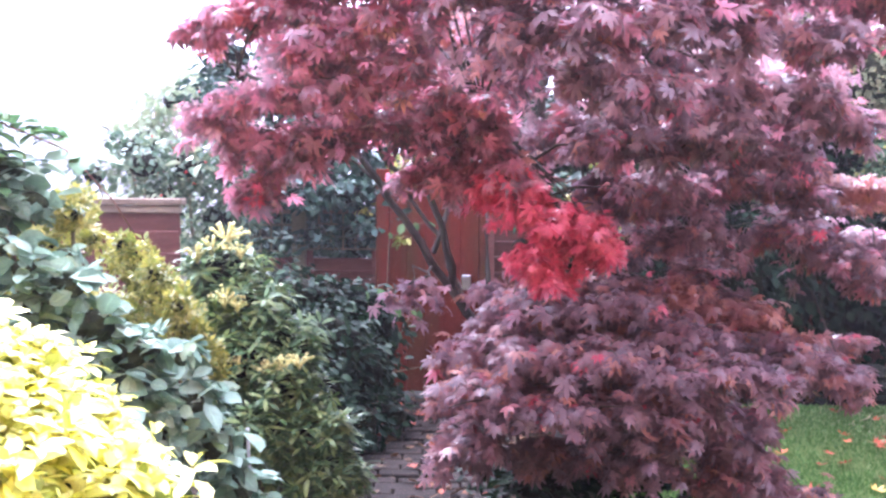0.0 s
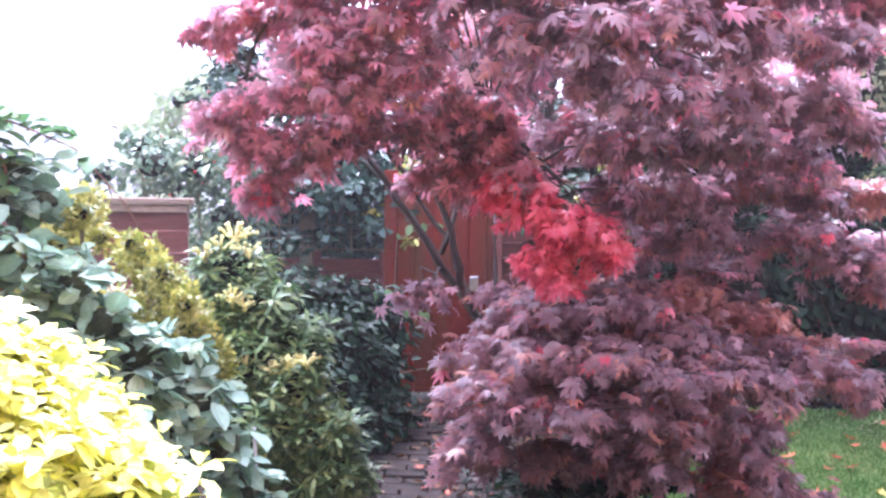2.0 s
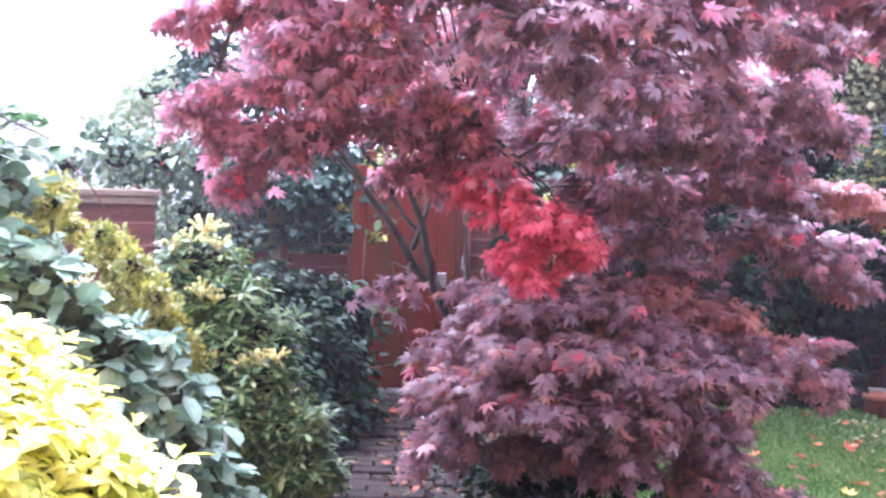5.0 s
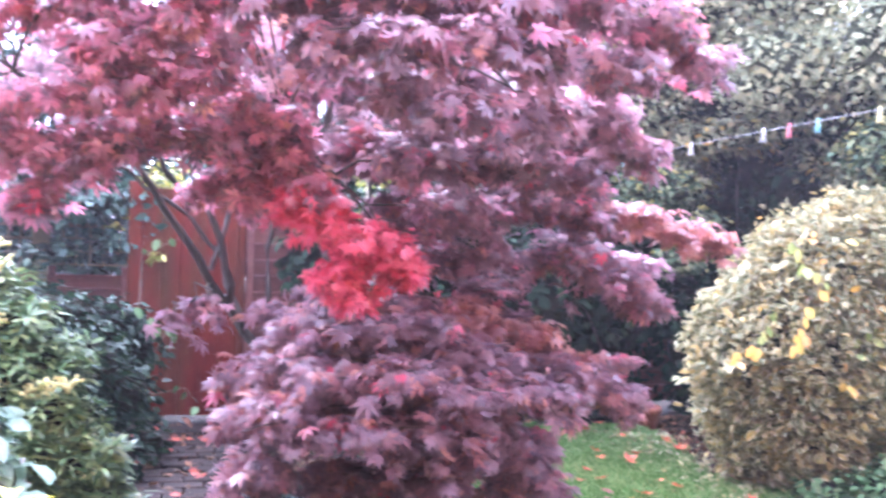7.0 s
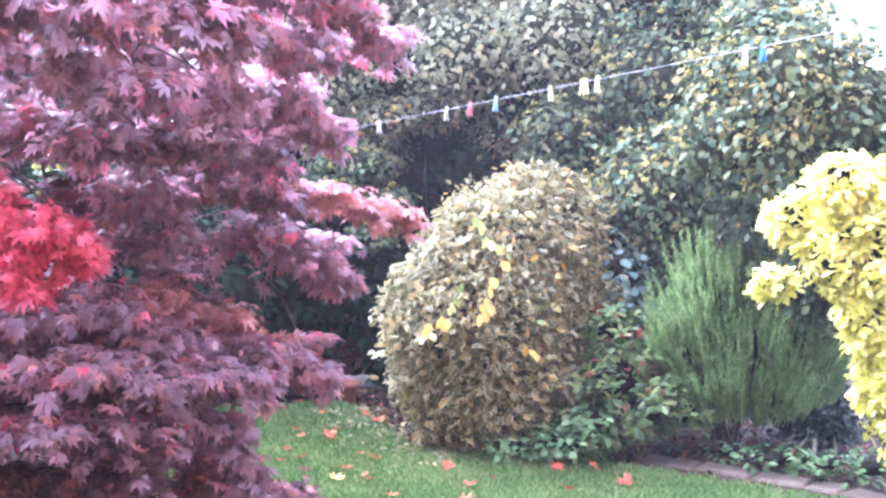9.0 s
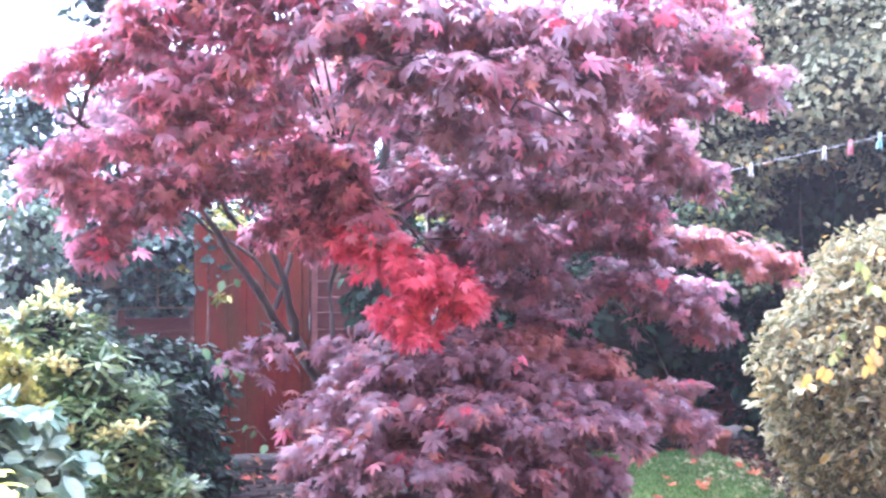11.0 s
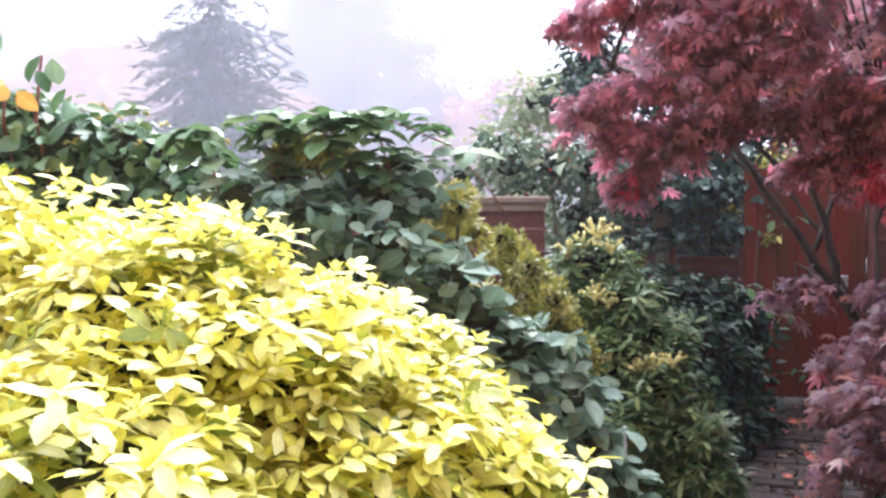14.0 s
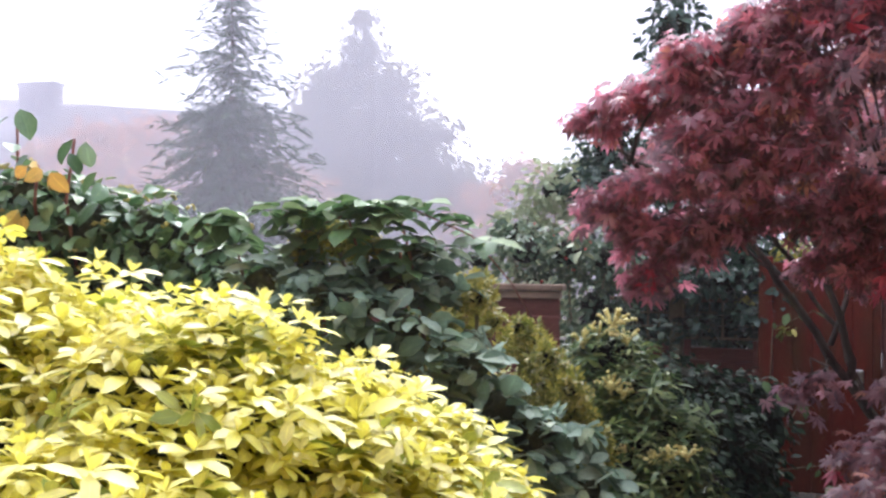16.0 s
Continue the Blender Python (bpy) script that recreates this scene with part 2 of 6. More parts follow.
M_FENCE = solid_mat("red_stained_fence", [(0.25, (0.085, 0.024, 0.019)), (0.5, (0.15, 0.045, 0.034)), (0.75, (0.2, 0.075, 0.058))], 2.5, 0.75, 0.5, stretch=(0.35, 1, 3), fine=38, dist=0.003)
M_CAP = solid_mat("weathered_cap_wood", [(0.3, (0.13, 0.08, 0.05)), (0.7, (0.26, 0.18, 0.125))], 6, 0.8, 0.4, stretch=(0.3, 1, 1), fine=60)
M_GATE = solid_mat("red_stained_gate", [(0.25, (0.075, 0.0075, 0.005)), (0.5, (0.11, 0.014, 0.008)), (0.75, (0.06, 0.03, 0.012))], 1.6, 0.9, 0.4, stretch=(3, 1, 0.4), fine=40, dist=0.002)
M_POST = solid_mat("green_weathered_post", [(0.3, (0.1, 0.085, 0.05)), (0.7, (0.2, 0.17, 0.1))], 5, 0.85, 0.5, stretch=(2, 2, 0.3))
# pinkish brick taken near black: the path's shade is in the colour
M_PAVER = solid_mat("shade_dark_brick", [(0.3, (0.015, 0.0105, 0.009)), (0.7, (0.0338, 0.0225, 0.0188))], 9, 0.9, 0.5, per_piece=0.5)
M_STONE = solid_mat("brown_worn_stone", [(0.3, (0.085, 0.065, 0.048)), (0.7, (0.16, 0.125, 0.095))], 8, 0.9, 0.5, per_piece=0.3)
# for sill and slabs: their shade is put into this dark grey
M_DARKSTONE = solid_mat("shade_dark_stone", [(0.3, (0.018, 0.018, 0.014)), (0.7, (0.045, 0.044, 0.036))], 8, 0.95, 0.5, per_piece=0.4)
M_TERRA = solid_mat("terracotta", [(0.3, (0.2, 0.06, 0.03)), (0.7, (0.32, 0.1, 0.05))], 8, 0.8, 0.2)
M_SOIL = solid_mat("dark_soil", [(0.3, (0.016, 0.011, 0.007)), (0.6, (0.034, 0.023, 0.014)), (0.8, (0.06, 0.036, 0.02))], 3, 0.95, 1.0, fine=30, dist=0.03)
M_TURF = solid_mat("turf", [(0.3, (0.022, 0.055, 0.012)), (0.6, (0.042, 0.09, 0.02)), (0.8, (0.065, 0.1, 0.03))], 3, 0.9, 0.8, fine=90, dist=0.02)
M_METAL = solid_mat("bright_zinc", [(0.3, (0.6, 0.6, 0.6)), (0.7, (0.75, 0.75, 0.75))], 30, 0.3, 0.05, metal=1.0)
M_WHITE = solid_mat("white_plastic", [(0.3, (0.75, 0.75, 0.72)), (0.7, (0.82, 0.82, 0.8))], 20, 0.4, 0)
M_BLUE = solid_mat("blue_plastic", [(0.3, (0.03, 0.18, 0.6)), (0.7, (0.05, 0.24, 0.7))], 20, 0.4, 0)
M_AQUA = solid_mat("aqua_plastic", [(0.3, (0.3, 0.62, 0.66)), (0.7, (0.36, 0.7, 0.72))], 20, 0.4, 0)
M_PINK = solid_mat("pink_plastic", [(0.3, (0.75, 0.2, 0.25)), (0.7, (0.8, 0.26, 0.3))], 20, 0.4, 0)
M_YELLOW = solid_mat("cream_plastic", [(0.3, (0.75, 0.68, 0.3)), (0.7, (0.8, 0.74, 0.36))], 20, 0.4, 0)
M_LINE = solid_mat("pale_line", [(0.3, (0.34, 0.34, 0.33)), (0.7, (0.44, 0.44, 0.42))], 40, 0.6, 0)
M_SLATE = solid_mat("grey_roof", [(0.3, (0.12, 0.11, 0.12)), (0.7, (0.2, 0.18, 0.18))], 2, 0.8, 0.2)
M_RENDER = solid_mat("pale_house_wall", [(0.3, (0.42, 0.4, 0.36)), (0.7, (0.52, 0.5, 0.46))], 2, 0.9, 0.3)

M_BRICK = solid_mat("red_brown_brick", [(0.3, (0.18, 0.1, 0.075)), (0.7, (0.28, 0.16, 0.12))], 5, 0.9, 0.4)


# see-through pale sheet for far mist and for the added veil nearby
def haze_mat(name, density, tone):
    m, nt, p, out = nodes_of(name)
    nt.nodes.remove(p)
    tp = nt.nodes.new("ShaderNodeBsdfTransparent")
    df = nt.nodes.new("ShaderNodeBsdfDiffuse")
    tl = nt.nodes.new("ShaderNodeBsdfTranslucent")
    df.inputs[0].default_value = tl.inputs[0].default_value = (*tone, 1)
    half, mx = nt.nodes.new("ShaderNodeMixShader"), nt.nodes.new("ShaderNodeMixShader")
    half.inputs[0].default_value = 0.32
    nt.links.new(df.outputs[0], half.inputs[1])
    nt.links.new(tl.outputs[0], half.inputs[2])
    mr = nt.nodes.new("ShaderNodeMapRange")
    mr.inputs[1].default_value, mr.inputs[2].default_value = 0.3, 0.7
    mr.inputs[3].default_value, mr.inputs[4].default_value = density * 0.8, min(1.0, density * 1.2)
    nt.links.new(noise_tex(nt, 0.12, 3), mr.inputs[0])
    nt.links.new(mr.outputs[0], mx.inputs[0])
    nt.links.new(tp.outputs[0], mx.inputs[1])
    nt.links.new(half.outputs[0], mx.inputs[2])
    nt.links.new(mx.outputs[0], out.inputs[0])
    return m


# ---------------- geometry helpers ----------------
def thing(name, base, label, category, group="", kind=""):
    e = new(name)
    e.location = base
    e.empty_display_size = 0.1
    return tagged(e, label, category, group, kind)


def adopt(ob, parent):
    """Makes ob, built in world coordinates, a part of parent."""
    if parent:
        base = Matrix.Translation(parent.location)
        up = parent.parent
        while up:
            base = Matrix.Translation(up.location) @ base
            up = up.parent
        ob.parent = parent
        ob.matrix_parent_inverse = base.inverted()
    return ob


def part(name, bm, material, parent, label="", smooth=False):
    me = bpy.data.meshes.new(name)
    bm.normal_update()
    bm.to_mesh(me)
    bm.free()
    me.materials.append(material)
    if smooth:
        me.polygons.foreach_set("use_smooth", [True] * len(me.polygons))
    ob = new(name, me)
    adopt(ob, parent)
    return tagged(ob, label)


def tri_mesh(name, v, f, rim, material):
    me = bpy.data.meshes.new(name)
    me.vertices.add(len(v))
    me.vertices.foreach_set("co", v.astype(np.float32).ravel())
    me.loops.add(len(f) * 3)
    me.loops.foreach_set("vertex_index", f.astype(np.int32).ravel())
    me.polygons.add(len(f))
    me.polygons.foreach_set("loop_start", np.arange(len(f), dtype=np.int32) * 3)
    me.update(calc_edges=True)
    a = me.attributes.new("rim", "FLOAT", "POINT")
    a.data.foreach_set("value", rim.astype(np.float32))
    me.materials.append(material)
    return me


def merge(shapes):
    """Joins (verts, tris, rim) shapes."""
    vs, fs, rs, k = [], [], [], 0
    for v, f, r in shapes:
        vs.append(v), fs.append(f + k), rs.append(r)
        k += len(v)
    return np.concatenate(vs), np.concatenate(fs), np.concatenate(rs)


def moved(shape, m):
    v, f, r = shape
    m = np.array(m)
    return v @ m[:3, :3].T + m[:3, 3], f, r


def blade(length, width, fold=0.15, curl=0.15, peak=0.45):
    """A pointed oval leaf along +y with a folded midrib and a curling tip."""
    w = width / 2
    v = [(0, 0, 0)]
    rim = [0.3]
    for t, k in ((peak * 0.5, 0.75), (peak, 1.0), (peak + (1 - peak) * 0.6, 0.68)):
        z = -curl * length * t * t
        for s in (-1, 0, 1):
            v.append((s * w * k, t * length, z + abs(s) * fold * w))
            rim.append(abs(s))
    v.append((0, length, -curl * length))
    rim.append(0.8)
    f = [(0, 2, 1), (0, 3, 2)]
    for a in (1, 4):
        f += [(a, a + 1, a + 4), (a, a + 4, a + 3), (a + 1, a + 2, a + 5), (a + 1, a + 5, a + 4)]
    f += [(7, 8, 10), (8, 9, 10)]
    return np.array(v, float), np.array(f), np.array(rim, float)


def lean_blade(length, width, fold=0.15, curl=0.15, peak=0.5):
    """A smaller leaf along +y with a folded midrib, for dense or distant foliage."""
    w = width / 2
    v = [(0, 0, 0), (-w, peak * length, fold * w - curl * length * 0.3), (0, peak * length, -curl * length * 0.3), (w, peak * length, fold * w - curl * length * 0.3), (0, length, -curl * length)]
    return np.array(v, float), np.array([(0, 2, 1), (0, 3, 2), (1, 2, 4), (2, 3, 4)]), np.array([0.3, 1.0, 0.0, 1.0, 0.8])


def slim_blade(length, width, fold=0.15, curl=0.15, peak=0.5):
    """A pointed oval leaf with two pairs of shoulders."""
    w = width / 2
    v, rim = [(0, 0, 0)], [0.3]
    for t, k in ((peak * 0.7, 0.9), (peak + (1 - peak) * 0.45, 0.85)):
        for s in (-1, 0, 1):
            v.append((s * w * k, t * length, abs(s) * fold * w - curl * length * t * t))
            rim.append(abs(s))
    v.append((0, length, -curl * length))
    rim.append(0.8)
    f = [(0, 2, 1), (0, 3, 2), (1, 2, 5), (1, 5, 4), (2, 3, 6), (2, 6, 5), (4, 5, 7), (5, 6, 7)]
    return np.array(v, float), np.array(f), np.array(rim, float)


def maple_leaf(rng, lobes=7):
    """A palmate leaf of unit span: slim toothed lobes round the stalk, drooping at their tips."""
    spread = radians(112)
    v, f, rim = [(0, 0, 0)], [], [0.0]
    for i in range(lobes):
        u = i / (lobes - 1) * 2 - 1
        a = u * spread + rng.normal(0, 0.06)
        ln = 0.62 * (1 - 0.42 * abs(u) ** 1.5) * rng.uniform(0.9, 1.08)
        w = 0.088 * (1 - 0.3 * abs(u))
        droop = rng.uniform(0.1, 0.5)
        d, s = (math.sin(a), math.cos(a)), (math.cos(a), -math.sin(a))
        k = len(v)
        for t, q, sg in ((0.5, 1.0, -1), (0.5, 1.0, 1), (1.0, 0, 0)):
            v.append((d[0] * ln * t + s[0] * w * q * sg, d[1] * ln * t + s[1] * w * q * sg, -droop * t * t * ln + (0.02 if sg == 0 else 0.0)))
            rim.append(t)
        f += [(0, k + 1, k), (k, k + 1, k + 2)]
    return np.array(v, float), np.array(f), np.array(rim, float)


def rosette(rng, n, length, width, tilt=(15, 55), curl=0.25, tiers=2, peak=0.45, one=slim_blade, heart=0):
    """A shoot tip: leaves set round a short stem."""
    out = []
    for i in range(n):
        a = i * 2.4 + rng.normal(0, 0.15)
        el = radians(rng.uniform(*tilt)) * (1 - 0.35 * (i % tiers))
        s = rng.uniform(0.75, 1.1)
        m = pose(0, 0, -0.012 * (i % tiers), 0, 0, math.degrees(a)) @ pose(0, 0.004, 0, math.degrees(el), rng.uniform(-15, 15), 0)
        out.append(moved(one(length * s, width * s, 0.15, curl, peak), m))
    for i in range(heart):
        m = pose(0, 0, 0, 0, 0, i * 360 / heart + rng.uniform(-25, 25)) @ pose(0, 0.001, 0, rng.uniform(50, 78), 0, 0)
        out.append(moved(one(length * 0.5, width * 0.75, 0.2, 0.1, peak), m))
    return merge(out)


def sprig(rng, n, height, needle):
    """An upright stem with needles all the way up."""
    out = [(np.array([(-0.002, 0, 0), (0.002, 0, 0), (0, 0.002, height)]), np.array([(0, 1, 2)]), np.zeros(3))]
    for i in range(n):
        z = height * (0.08 + 0.92 * i / n)
        m = pose(0, 0, z, 0, 0, i * 137.5 + rng.uniform(-20, 20)) @ pose(0, 0, 0, rng.uniform(35, 62))
        ln = needle * rng.uniform(0.8, 1.2) * (1.1 - 0.4 * i / n)
        v = np.array([(-0.003, 0, 0), (0.003, 0, 0), (0.0032, ln * 0.6, 0), (0, ln, 0)])
        out.append(moved((v, np.array([(0, 1, 2), (0, 2, 3)]), np.zeros(4)), m))
    return merge(out)


def knob(rng, r, fine=True):
    """A small rounded head (a berry or flower head); the plainer one is for crowded heads."""
    if not fine:
        v = np.array([(1, 0, 0), (-1, 0, 0), (0, 1, 0), (0, -1, 0), (0, 0, 1), (0, 0, -1)], float) * r * (1 + rng.normal(0, 0.1, (6, 1)))
        f = np.array([(0, 2, 4), (2, 1, 4), (1, 3, 4), (3, 0, 4), (2, 0, 5), (1, 2, 5), (3, 1, 5), (0, 3, 5)])
        return v, f, np.zeros(6)
    bm = bmesh.new()
    bmesh.ops.create_icosphere(bm, subdivisions=1, radius=r)
    v = np.array([x.co for x in bm.verts]) * (1 + rng.normal(0, 0.08, (len(bm.verts), 1)))
    bm.verts.index_update()
    f = np.array([[x.index for x in g.verts] for g in bm.faces])
    bm.free()
    return v, f, np.zeros(len(v))


def umbel(rng, r):
    """A round flower head of short stalked knobs."""
    out = []
    for i in range(9):
        d = rng.normal(size=3)
        d[2] = abs(d[2]) * 0.8
        d /= np.linalg.norm(d)
        out.append(moved(knob(rng, r * 0.34, False), Matrix.Translation(d * r * 0.8)))
    return merge(out)


def tassel(rng, ln):
    """A plume of upright and arching chains of buds."""
    out = []
    for i in range(11):
        a, lean = rng.uniform(0, 6.28), rng.uniform(0.1, 1.0)
        for j in range(7):
            t = j / 6
            p = (math.cos(a) * ln * lean * t, math.sin(a) * ln * lean * t, ln * (1.0 * t - 0.55 * lean * t * t) + rng.normal(0, 0.003))
            out.append(moved(knob(rng, ln * 0.09, False), Matrix.Translation(p)))
    return merge(out)


def fill_clump(rng, clumps, density, shell=0.5, depth=0.85, up_cut=-1.0, rough=0.09):
    """Points through the outer part of ellipsoid clumps (x, y, z, r, rz): places and outward directions."""
    ps, ns = [], []
    for x, y, z, r, rz in clumps:
        n = max(6, int(density * (r * r + 2 * r * rz) * 4.2))
        d = rng.normal(size=(n, 3))
        d /= np.linalg.norm(d, axis=1)[:, None]
        d = d[d[:, 2] > up_cut]
        q = (shell + (1 - shell) * rng.random(len(d)) ** 0.6) * (1 + rng.normal(0, rough, len(d)))
        rad = np.array((r, r * depth, rz))
        ps.append(np.array((x, y, z)) + d * q[:, None] * rad)
        o = d / rad
        ns.append(o / np.linalg.norm(o, axis=1)[:, None])
    return np.concatenate(ps), np.concatenate(ns)


def unit(a):
    return a / (np.linalg.norm(a, axis=1)[:, None] + 1e-9)


def orient(rng, p, out, size, up=0.6, jitter=0.35, droop=0.3, spread=0.2):
    """4 x 4 poses of leaves at p: faces turned between outward and up, tips outward and drooping."""
    n = len(p)
    face = unit(out * (1 - up) + np.array((0, 0, up)) + rng.normal(0, jitter, (n, 3)))
    tip = out * np.array((1, 1, 0.3)) + rng.normal(0, 0.55, (n, 3)) * np.array((1, 1, 0.4)) - np.array((0, 0, droop))
    tip = unit(tip - face * (tip * face).sum(1)[:, None])
    side = np.cross(tip, face)
    s = size * np.clip(1 + rng.normal(0, spread, n), 0.5, 1.7)
    m = np.zeros((n, 4, 4))
    m[:, :3, 0], m[:, :3, 1], m[:, :3, 2], m[:, :3, 3] = side * s[:, None], tip * s[:, None], face * s[:, None], p
    m[:, 3, 3] = 1
    return m


def leaves(name, rng, shapes, mats, material, parent, single=0, single_name="leaf", label="", kind="stuff", key=1):
    """Sets shapes at the poses mats: the foremost `single` of them as parts of their own, the rest as one part."""
    pick = rng.integers(0, len(shapes), len(mats))
    order = np.argsort(mats[:, key, 3])
    alone = order[:single]
    rest = order[single:]
    if single:
        meshes = [tri_mesh(single_name, *s, material) for s in shapes]
        for i in alone:
            o = new(single_name, meshes[pick[i]])
            adopt(o, parent)
            o.matrix_basis = Matrix(mats[i].tolist())
    vs, fs, rs, k = [], [], [], 0
    for j, (v, f, r) in enumerate(shapes):
        ms = mats[rest[pick[rest] == j]]
        if not len(ms):
            continue
        vv = np.einsum("nij,vj->nvi", ms[:, :3, :3], v) + ms[:, None, :3, 3]
        ff = f[None] + (np.arange(len(ms)) * len(v))[:, None, None] + k
        vs.append(vv.reshape(-1, 3)), fs.append(ff.reshape(-1, 3)), rs.append(np.tile(r, len(ms)))
        k += len(ms) * len(v)
    ob = new(name, tri_mesh(name, np.concatenate(vs), np.concatenate(fs), np.concatenate(rs), material))
    adopt(ob, parent)
    return tagged(ob, label, kind=kind)


def tube(bm, pts, radii, sides=7):
    """A tapered limb through pts."""
    rings = []
    pts = [Vector(p) for p in pts]
    for i, (p, r) in enumerate(zip(pts, radii)):
        d = (pts[min(i + 1, len(pts) - 1)] - pts[max(i - 1, 0)]).normalized()
        q = d.to_track_quat("Z", "Y")
        rings.append([bm.verts.new(p + q @ Vector((math.cos(a) * r, math.sin(a) * r, 0))) for a in (2 * math.pi * j / sides for j in range(sides))])
    for a, b in zip(rings, rings[1:]):
        for j in range(sides):
            bm.faces.new((a[j], a[(j + 1) % sides], b[(j + 1) % sides], b[j]))
    bm.faces.new(rings[0][::-1])
    bm.faces.new(rings[-1])


def bend(rng, a, b, n=6, sag=0.0, wob=0.02):
    """A slightly crooked line of points from a to b."""
    a, b = Vector(a), Vector(b)
    out = []
    for i in range(n):
        t = i / (n - 1)
        k = math.sin(math.pi * t)
        out.append(a.lerp(b, t) + Vector((rng.normal(0, wob), rng.normal(0, wob), rng.normal(0, wob) + sag)) * k)
    return out


def limb(name, rng, a, b, r0, r1, material, parent, sag=0.0, wob=0.02, n=6, label=""):
    bm = bmesh.new()
    tube(bm, bend(rng, a, b, n, sag, wob), [r0 + (r1 - r0) * i / (n - 1) for i in range(n)])
    return part(name, bm, material, parent, label, True)


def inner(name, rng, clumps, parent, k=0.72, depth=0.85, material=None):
    """The middle of a dense shrub: lumpy masses inside its clumps, inner shade put into their colour."""
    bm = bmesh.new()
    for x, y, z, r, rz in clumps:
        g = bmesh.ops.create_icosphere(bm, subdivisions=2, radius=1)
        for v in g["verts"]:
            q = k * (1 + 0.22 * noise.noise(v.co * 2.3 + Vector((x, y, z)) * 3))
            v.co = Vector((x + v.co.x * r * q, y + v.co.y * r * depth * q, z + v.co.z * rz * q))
    return tagged(part(name, bm, material or M_INNER, parent, "solid core coloured dark for the shrub's inner shade"), kind="stuff")


def box(bm, c, s, rot=(0, 0, 0), bevel=0.003):
    g = bmesh.ops.create_cube(bm, size=1)
    m = pose(*c, *rot) @ Matrix.Diagonal((*s, 1))
    bmesh.ops.transform(bm, matrix=m, verts=g["verts"])
    if bevel:
        bmesh.ops.bevel(bm, geom=list({e for v in g["verts"] for e in v.link_edges}), offset=bevel, segments=1, affect="EDGES")


def lathe(bm, profile, c, sides=24):
    rings = [[bm.verts.new((c[0] + r * math.cos(2 * math.pi * j / sides), c[1] + r * math.sin(2 * math.pi * j / sides), c[2] + z)) for j in range(sides)] for r, z in profile]
    for a, b in zip(rings, rings[1:]):
        for j in range(sides):
            bm.faces.new((a[j], a[(j + 1) % sides], b[(j + 1) % sides], b[j]))
    bm.faces.new(rings[0][::-1])
    bm.faces.new(rings[-1])

RNG = np.random.default_rng(7)

# ---------------- ground ----------------
bm = bmesh.new()
bmesh.ops.create_grid(bm, x_segments=60, y_segments=60, size=9)
for v in bm.verts:
    v.co.y += 4
    v.co.z = -0.02 + 0.02 * noise.noise(Vector((v.co.x, v.co.y, 0)) * 1.3)
edge = [e for e in bm.edges if e.is_boundary]
for d in (60, 500):
    g = bmesh.ops.extrude_edge_only(bm, edges=edge)
    new_v = [x for x in g["geom"] if isinstance(x, bmesh.types.BMVert)]
    for v in new_v:
        q = Vector((v.co.x, v.co.y - 4, 0)).normalized() * d
        v.co = Vector((q.x, q.y + 4, -0.03))
    edge = [x for x in g["geom"] if isinstance(x, bmesh.types.BMEdge)]
ground = part("ground", bm, M_SOIL, None)
tagged(ground, "dark garden soil strewn with leaf litter", "ground", kind="structure")

# the lawn: a low turf sheet with an uneven edge
LAWN = [(0.85, -1.00), (0.70, 4.10), (0.85, 5.30), (2.04, 7.24), (2.31, 7.26), (2.67, 7.26), (2.98, 7.10), (2.94, 6.46), (2.76, 5.70), (2.98, 5.40), (3.24, 5.21), (3.48, 4.95), (3.63, 4.71), (3.77, 4.41), (3.90, 4.16), (4.02, 3.92), (4.09, 3.76), (4.14, 3.26), (4.10, -1.00)]
bm = bmesh.new()
top = [bm.verts.new((x, y, 0.03)) for x, y in LAWN]
bm.faces.new(top)
g = bmesh.ops.extrude_face_region(bm, geom=bm.faces[:])
for v in (x for x in g["geom"] if isinstance(x, bmesh.types.BMVert)):
    v.co.z = -0.04
bmesh.ops.recalc_face_normals(bm, faces=bm.faces)
tagged(part("lawn", bm, M_TURF, None), "green autumn lawn with fallen red leaves", "lawn", kind="structure")


def inside(x, y, poly):
    c = False
    for (x0, y0), (x1, y1) in zip(poly, poly[1:] + poly[:1]):
        if (y0 > y) != (y1 > y) and x < (x1 - x0) * (y - y0) / (y1 - y0) + x0:
            c = not c
    return c


def grass_tuft(rng):
    out = []
    for i in range(5):
        v = np.array([(-0.0022, 0, 0), (0.0022, 0, 0), (0, 0.012, 0.7), (0, rng.uniform(0.2, 0.5), 1.0)])
        v[:, 1:] *= np.array((0.032, 0.034)) * rng.uniform(0.6, 1.2)
        out.append(moved((v, np.array([(0, 1, 2), (0, 2, 3)]), np.zeros(4)), pose(rng.normal(0, 0.012), rng.normal(0, 0.012), 0, 0, 0, rng.uniform(0, 360))))
    return merge(out)


rng = np.random.default_rng(3)
pts = [(x, y) for x, y in zip(rng.uniform(0.6, 4.2, 52000), rng.uniform(3.3, 7.1, 52000)) if inside(x + rng.normal(0, 0.03), y + rng.normal(0, 0.03), LAWN)]
ms = np.zeros((len(pts), 4, 4))
for i, (x, y) in enumerate(pts):
    a, s = rng.uniform(0, 6.28), rng.uniform(0.7, 1.3)
    ms[i] = [(math.cos(a) * s, -math.sin(a) * s, 0, x), (math.sin(a) * s, math.cos(a) * s, 0, y), (0, 0, s, 0.025), (0, 0, 0, 1)]
tagged(leaves("grass", rng, [grass_tuft(rng) for _ in range(5)], ms, M_GRASS, None), "short green grass blades of the lawn", "grass", kind="stuff")

